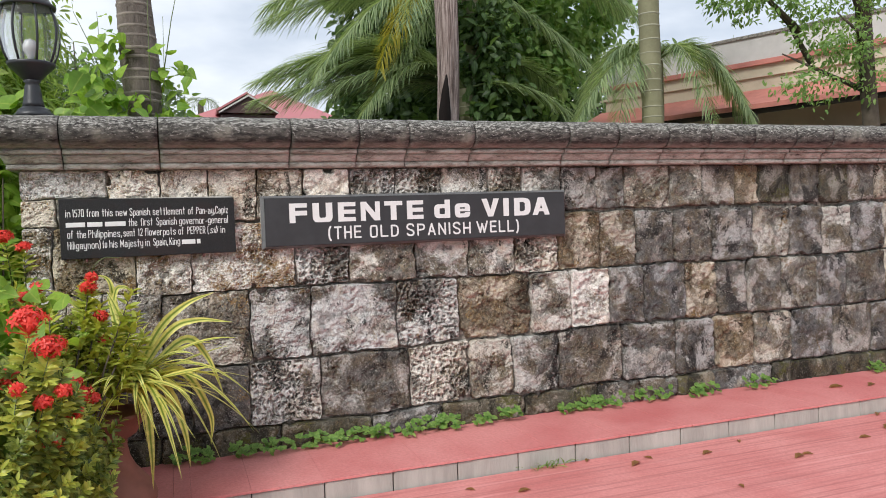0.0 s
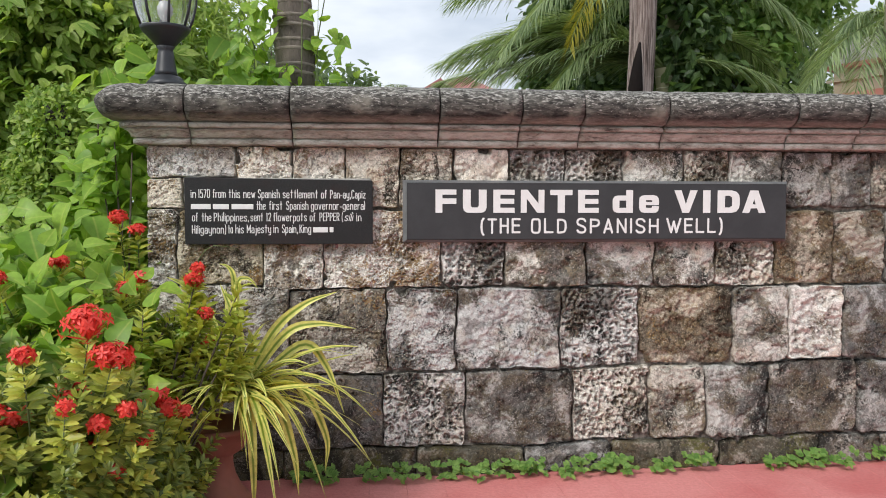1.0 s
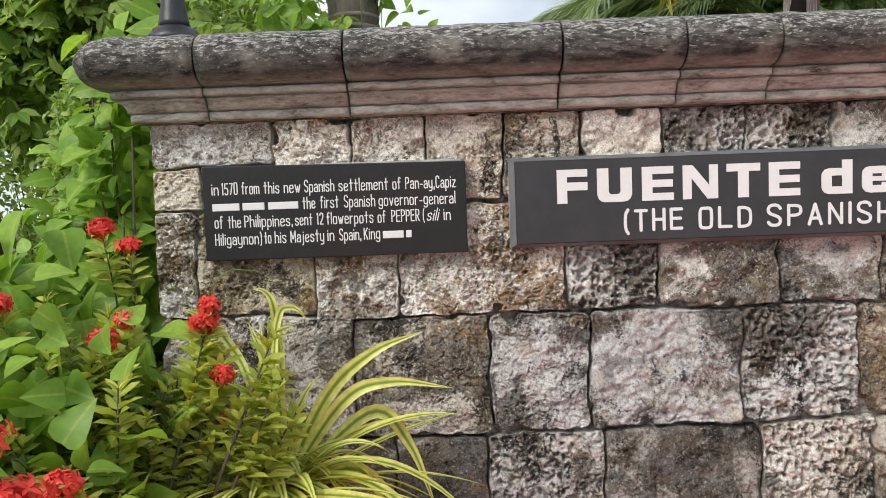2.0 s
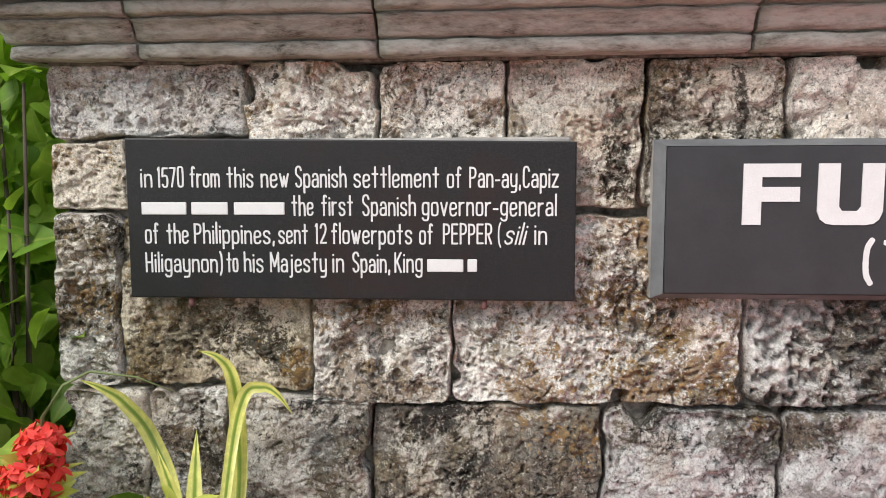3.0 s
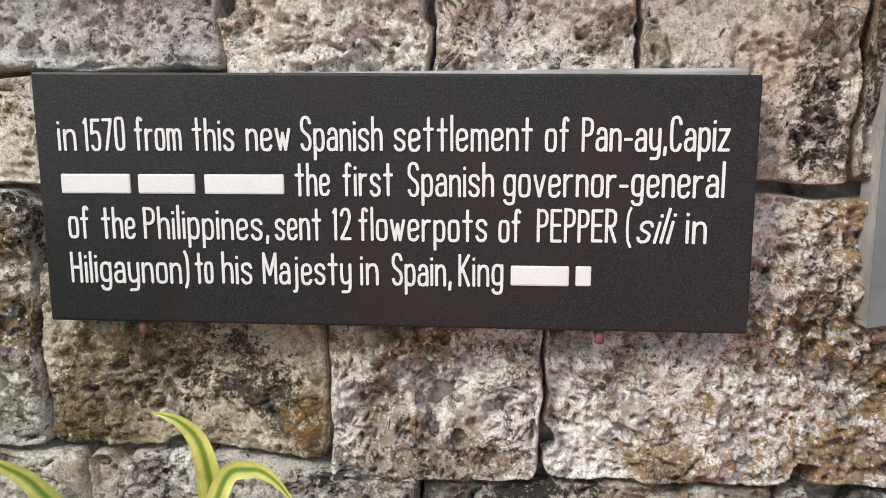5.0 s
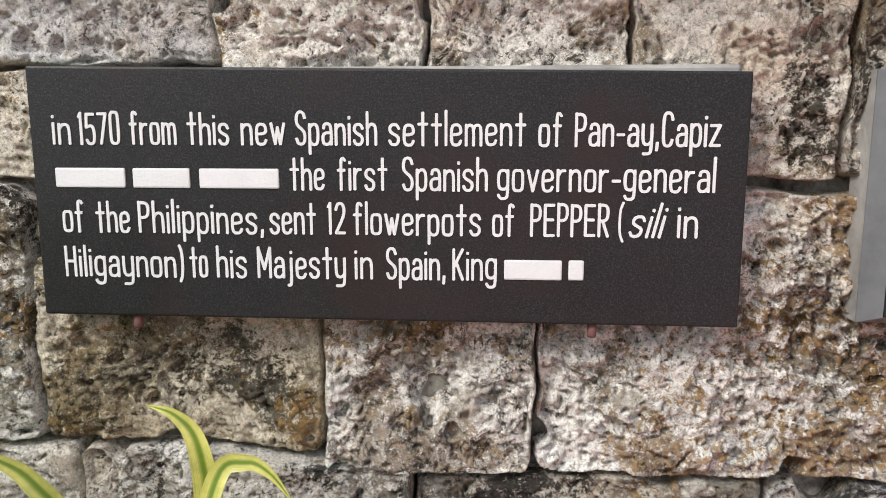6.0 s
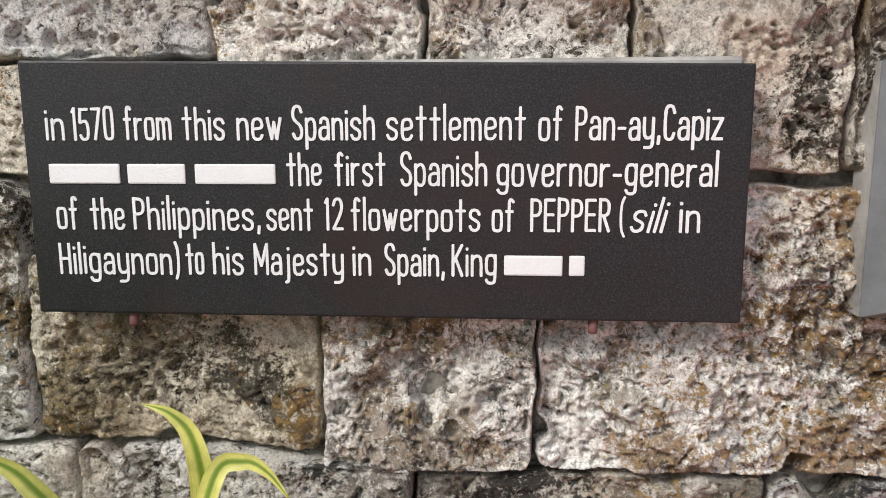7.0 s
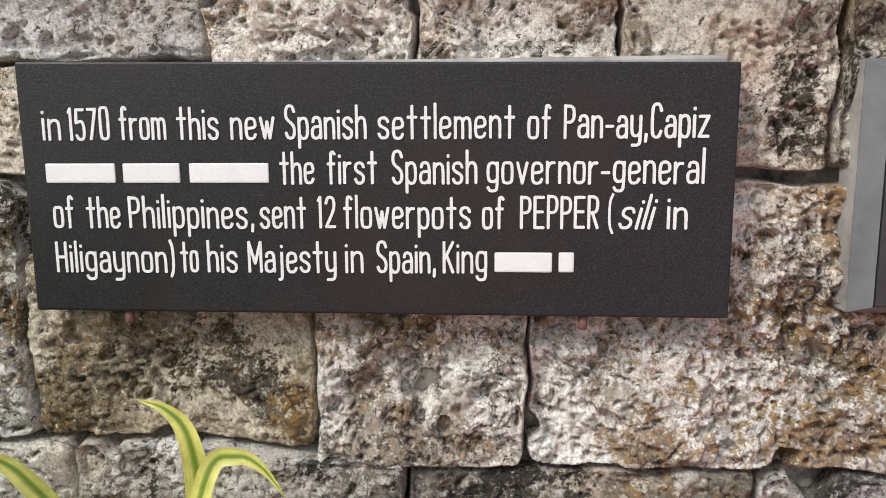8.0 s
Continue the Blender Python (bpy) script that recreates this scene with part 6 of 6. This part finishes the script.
def slab(points, thick, material, parent, name):
    """A flat roof sheet or board with thickness from its corner points."""
    bm = bmesh.new()
    p = [Vector(q) for q in points]
    nrm = (p[1] - p[0]).cross(p[2] - p[0]).normalized() * thick
    a, b = [bm.verts.new(q) for q in p], [bm.verts.new(q - nrm) for q in p]
    bm.faces.new(a)
    bm.faces.new(b[::-1])
    for k in range(len(p)):
        bm.faces.new((a[k], b[k], b[(k + 1) % len(p)], a[(k + 1) % len(p)]))
    bmesh.ops.recalc_face_normals(bm, faces=bm.faces)
    return part(name, bm, material, parent)


apex = (6.05, 40.2, 9.35)
for a, b in (((1.2, 36.0, 7.05), (9.4, 36.0, 7.05)), ((9.4, 36.0, 7.05), (9.4, 44.4, 7.05)), ((9.4, 44.4, 7.05), (1.2, 44.4, 7.05)), ((1.2, 44.4, 7.05), (1.2, 36.0, 7.05))):
    slab([a, b, apex], 0.08, M_FARROOF, house, "roof_slope")
for s in (-1, 1):
    slab([(4.22, 34.6, 8.15), (4.22 + 1.5 * s, 34.6, 7.25), (4.22 + 1.5 * s, 37.2, 7.25), (4.22, 38.2, 8.15)], 0.09, M_FARROOF, house, "gable_roof")
    slab([(4.22, 34.55, 8.07), (4.22 + 1.45 * s, 34.55, 7.20), (4.22 + 1.45 * s, 34.55, 7.12), (4.22, 34.55, 7.98)], 0.05, M_OFFWHITE, house, "gable_trim")
slab([(2.95, 34.66, 7.17), (5.49, 34.66, 7.17), (4.22, 34.66, 7.99)], 0.06, M_GABLE, house, "gable_wall")
part("porch", box_mesh(2.9, 5.54, 34.85, 36.6, -0.03, 7.10), M_GABLE, house)

# ---- the long building beyond the wall ----
bld = tagged(empty("long_building", (10.0, 5.5, -0.03)), "long cream building with salmon metal awning roof", "building")
bu, bn = Vector((0.43, -0.903, 0)), Vector((-0.903, -0.43, 0))
b0 = Vector((8.0, 7.56, 0))


def at(u, out, z):
    return b0 + bu * u + bn * out + Vector((0, 0, z))


slab([at(-0.6, -1.3, 0), at(11, -1.3, 0), at(11, -1.3, 3.2), at(-0.6, -1.3, 3.2)], 0.25, M_CREAM, bld, "wall")
for k in range(24):
    slab([at(-0.9 + 0.5 * k, 0.0, 2.93), at(-0.403 + 0.5 * k, 0.0, 2.93), at(-0.403 + 0.5 * k, -0.93, 3.30), at(-0.9 + 0.5 * k, -0.93, 3.30)], 0.04, M_ROOF, bld, "awning_sheet")
slab([at(-0.9, 0.02, 2.86), at(11.1, 0.02, 2.86), at(11.1, 0.02, 2.935), at(-0.9, 0.02, 2.935)], 0.03, M_ROOF, bld, "fascia")
# dark strip added for the shadow gap below the fascia
slab([at(-0.8, -0.1, 2.80), at(11.1, -0.1, 2.80), at(11.1, -0.1, 2.88), at(-0.8, -0.1, 2.88)], 0.06, M_SHADE, bld, "eave_beam")
slab([at(-0.8, -0.95, 3.10), at(11, -0.95, 3.10), at(11, -0.95, 3.70), at(-0.8, -0.95, 3.70)], 0.2, M_CREAM, bld, "upper_wall")
slab([at(-0.9, -0.90, 3.50), at(11, -0.90, 3.50), at(11, -0.90, 3.54), at(-0.9, -0.90, 3.54)], 0.06, M_CREAM, bld, "moulding")
slab([at(-0.9, -0.88, 3.70), at(11, -0.88, 3.70), at(11, -0.88, 3.78), at(-0.9, -0.88, 3.78)], 0.3, M_ROOF, bld, "cornice_band")
slab([at(-0.9, -0.95, 3.775), at(11, -0.95, 3.775), at(11, -0.95, 4.18), at(-0.9, -0.95, 4.18)], 0.3, M_OFFWHITE, bld, "parapet")
slab([at(-0.9, -0.92, 4.18), at(11, -0.92, 4.18), at(11, -0.92, 4.23), at(-0.9, -0.92, 4.23)], 0.36, M_MORTAR, bld, "parapet_cap")
slab([at(-0.5, -1.6, 0.0), at(10.9, -1.6, 0), at(10.9, -6.0, 0), at(-0.5, -6.0, 0)], 0.2, M_CREAM, bld, "floor_slab")
# windows are flat panels, the dark of the room put into their colour
for k in range(5):
    slab([at(1.2 + 2.2 * k, -1.28, 1.1), at(2.7 + 2.2 * k, -1.28, 1.1), at(2.7 + 2.2 * k, -1.28, 2.55), at(1.2 + 2.2 * k, -1.28, 2.55)], 0.06, M_SHADE, bld, "window_opening")
for k in range(6):
    p = at(0.4 + 2.0 * k, -0.13, 0)
    part("post", tube([p, p + Vector((0, 0, 2.82))], [0.05, 0.05], 10), M_SHADE, bld)


# ---- kerb tiles and ledge slabs ----
for k in range(-6, 40):
    x = 1.436 + 0.328 * k
    if x < -1.4 or x > 14:
        continue
    part("kerb_tile", box_mesh(x + 0.003, x + 0.325, LEDGE_Y, LEDGE_Y + 0.03, -0.02, LEDGE_Z - 0.014, 0.003, 1), M_KERB, ledge)
    cut = x + 0.164 + 0.09 * math.sin(k * 4.7)
    for a, b in ((x, cut), (cut, x + 0.328)):
        part("ledge_slab", box_mesh(a + 0.0003, b - 0.0003, LEDGE_Y - 0.008 + 0.002 * math.sin(a * 31), 0.03, LEDGE_Z - 0.012, LEDGE_Z + 0.0005 * math.sin(a * 17), 0.0008, 1), M_LEDGE, ledge)
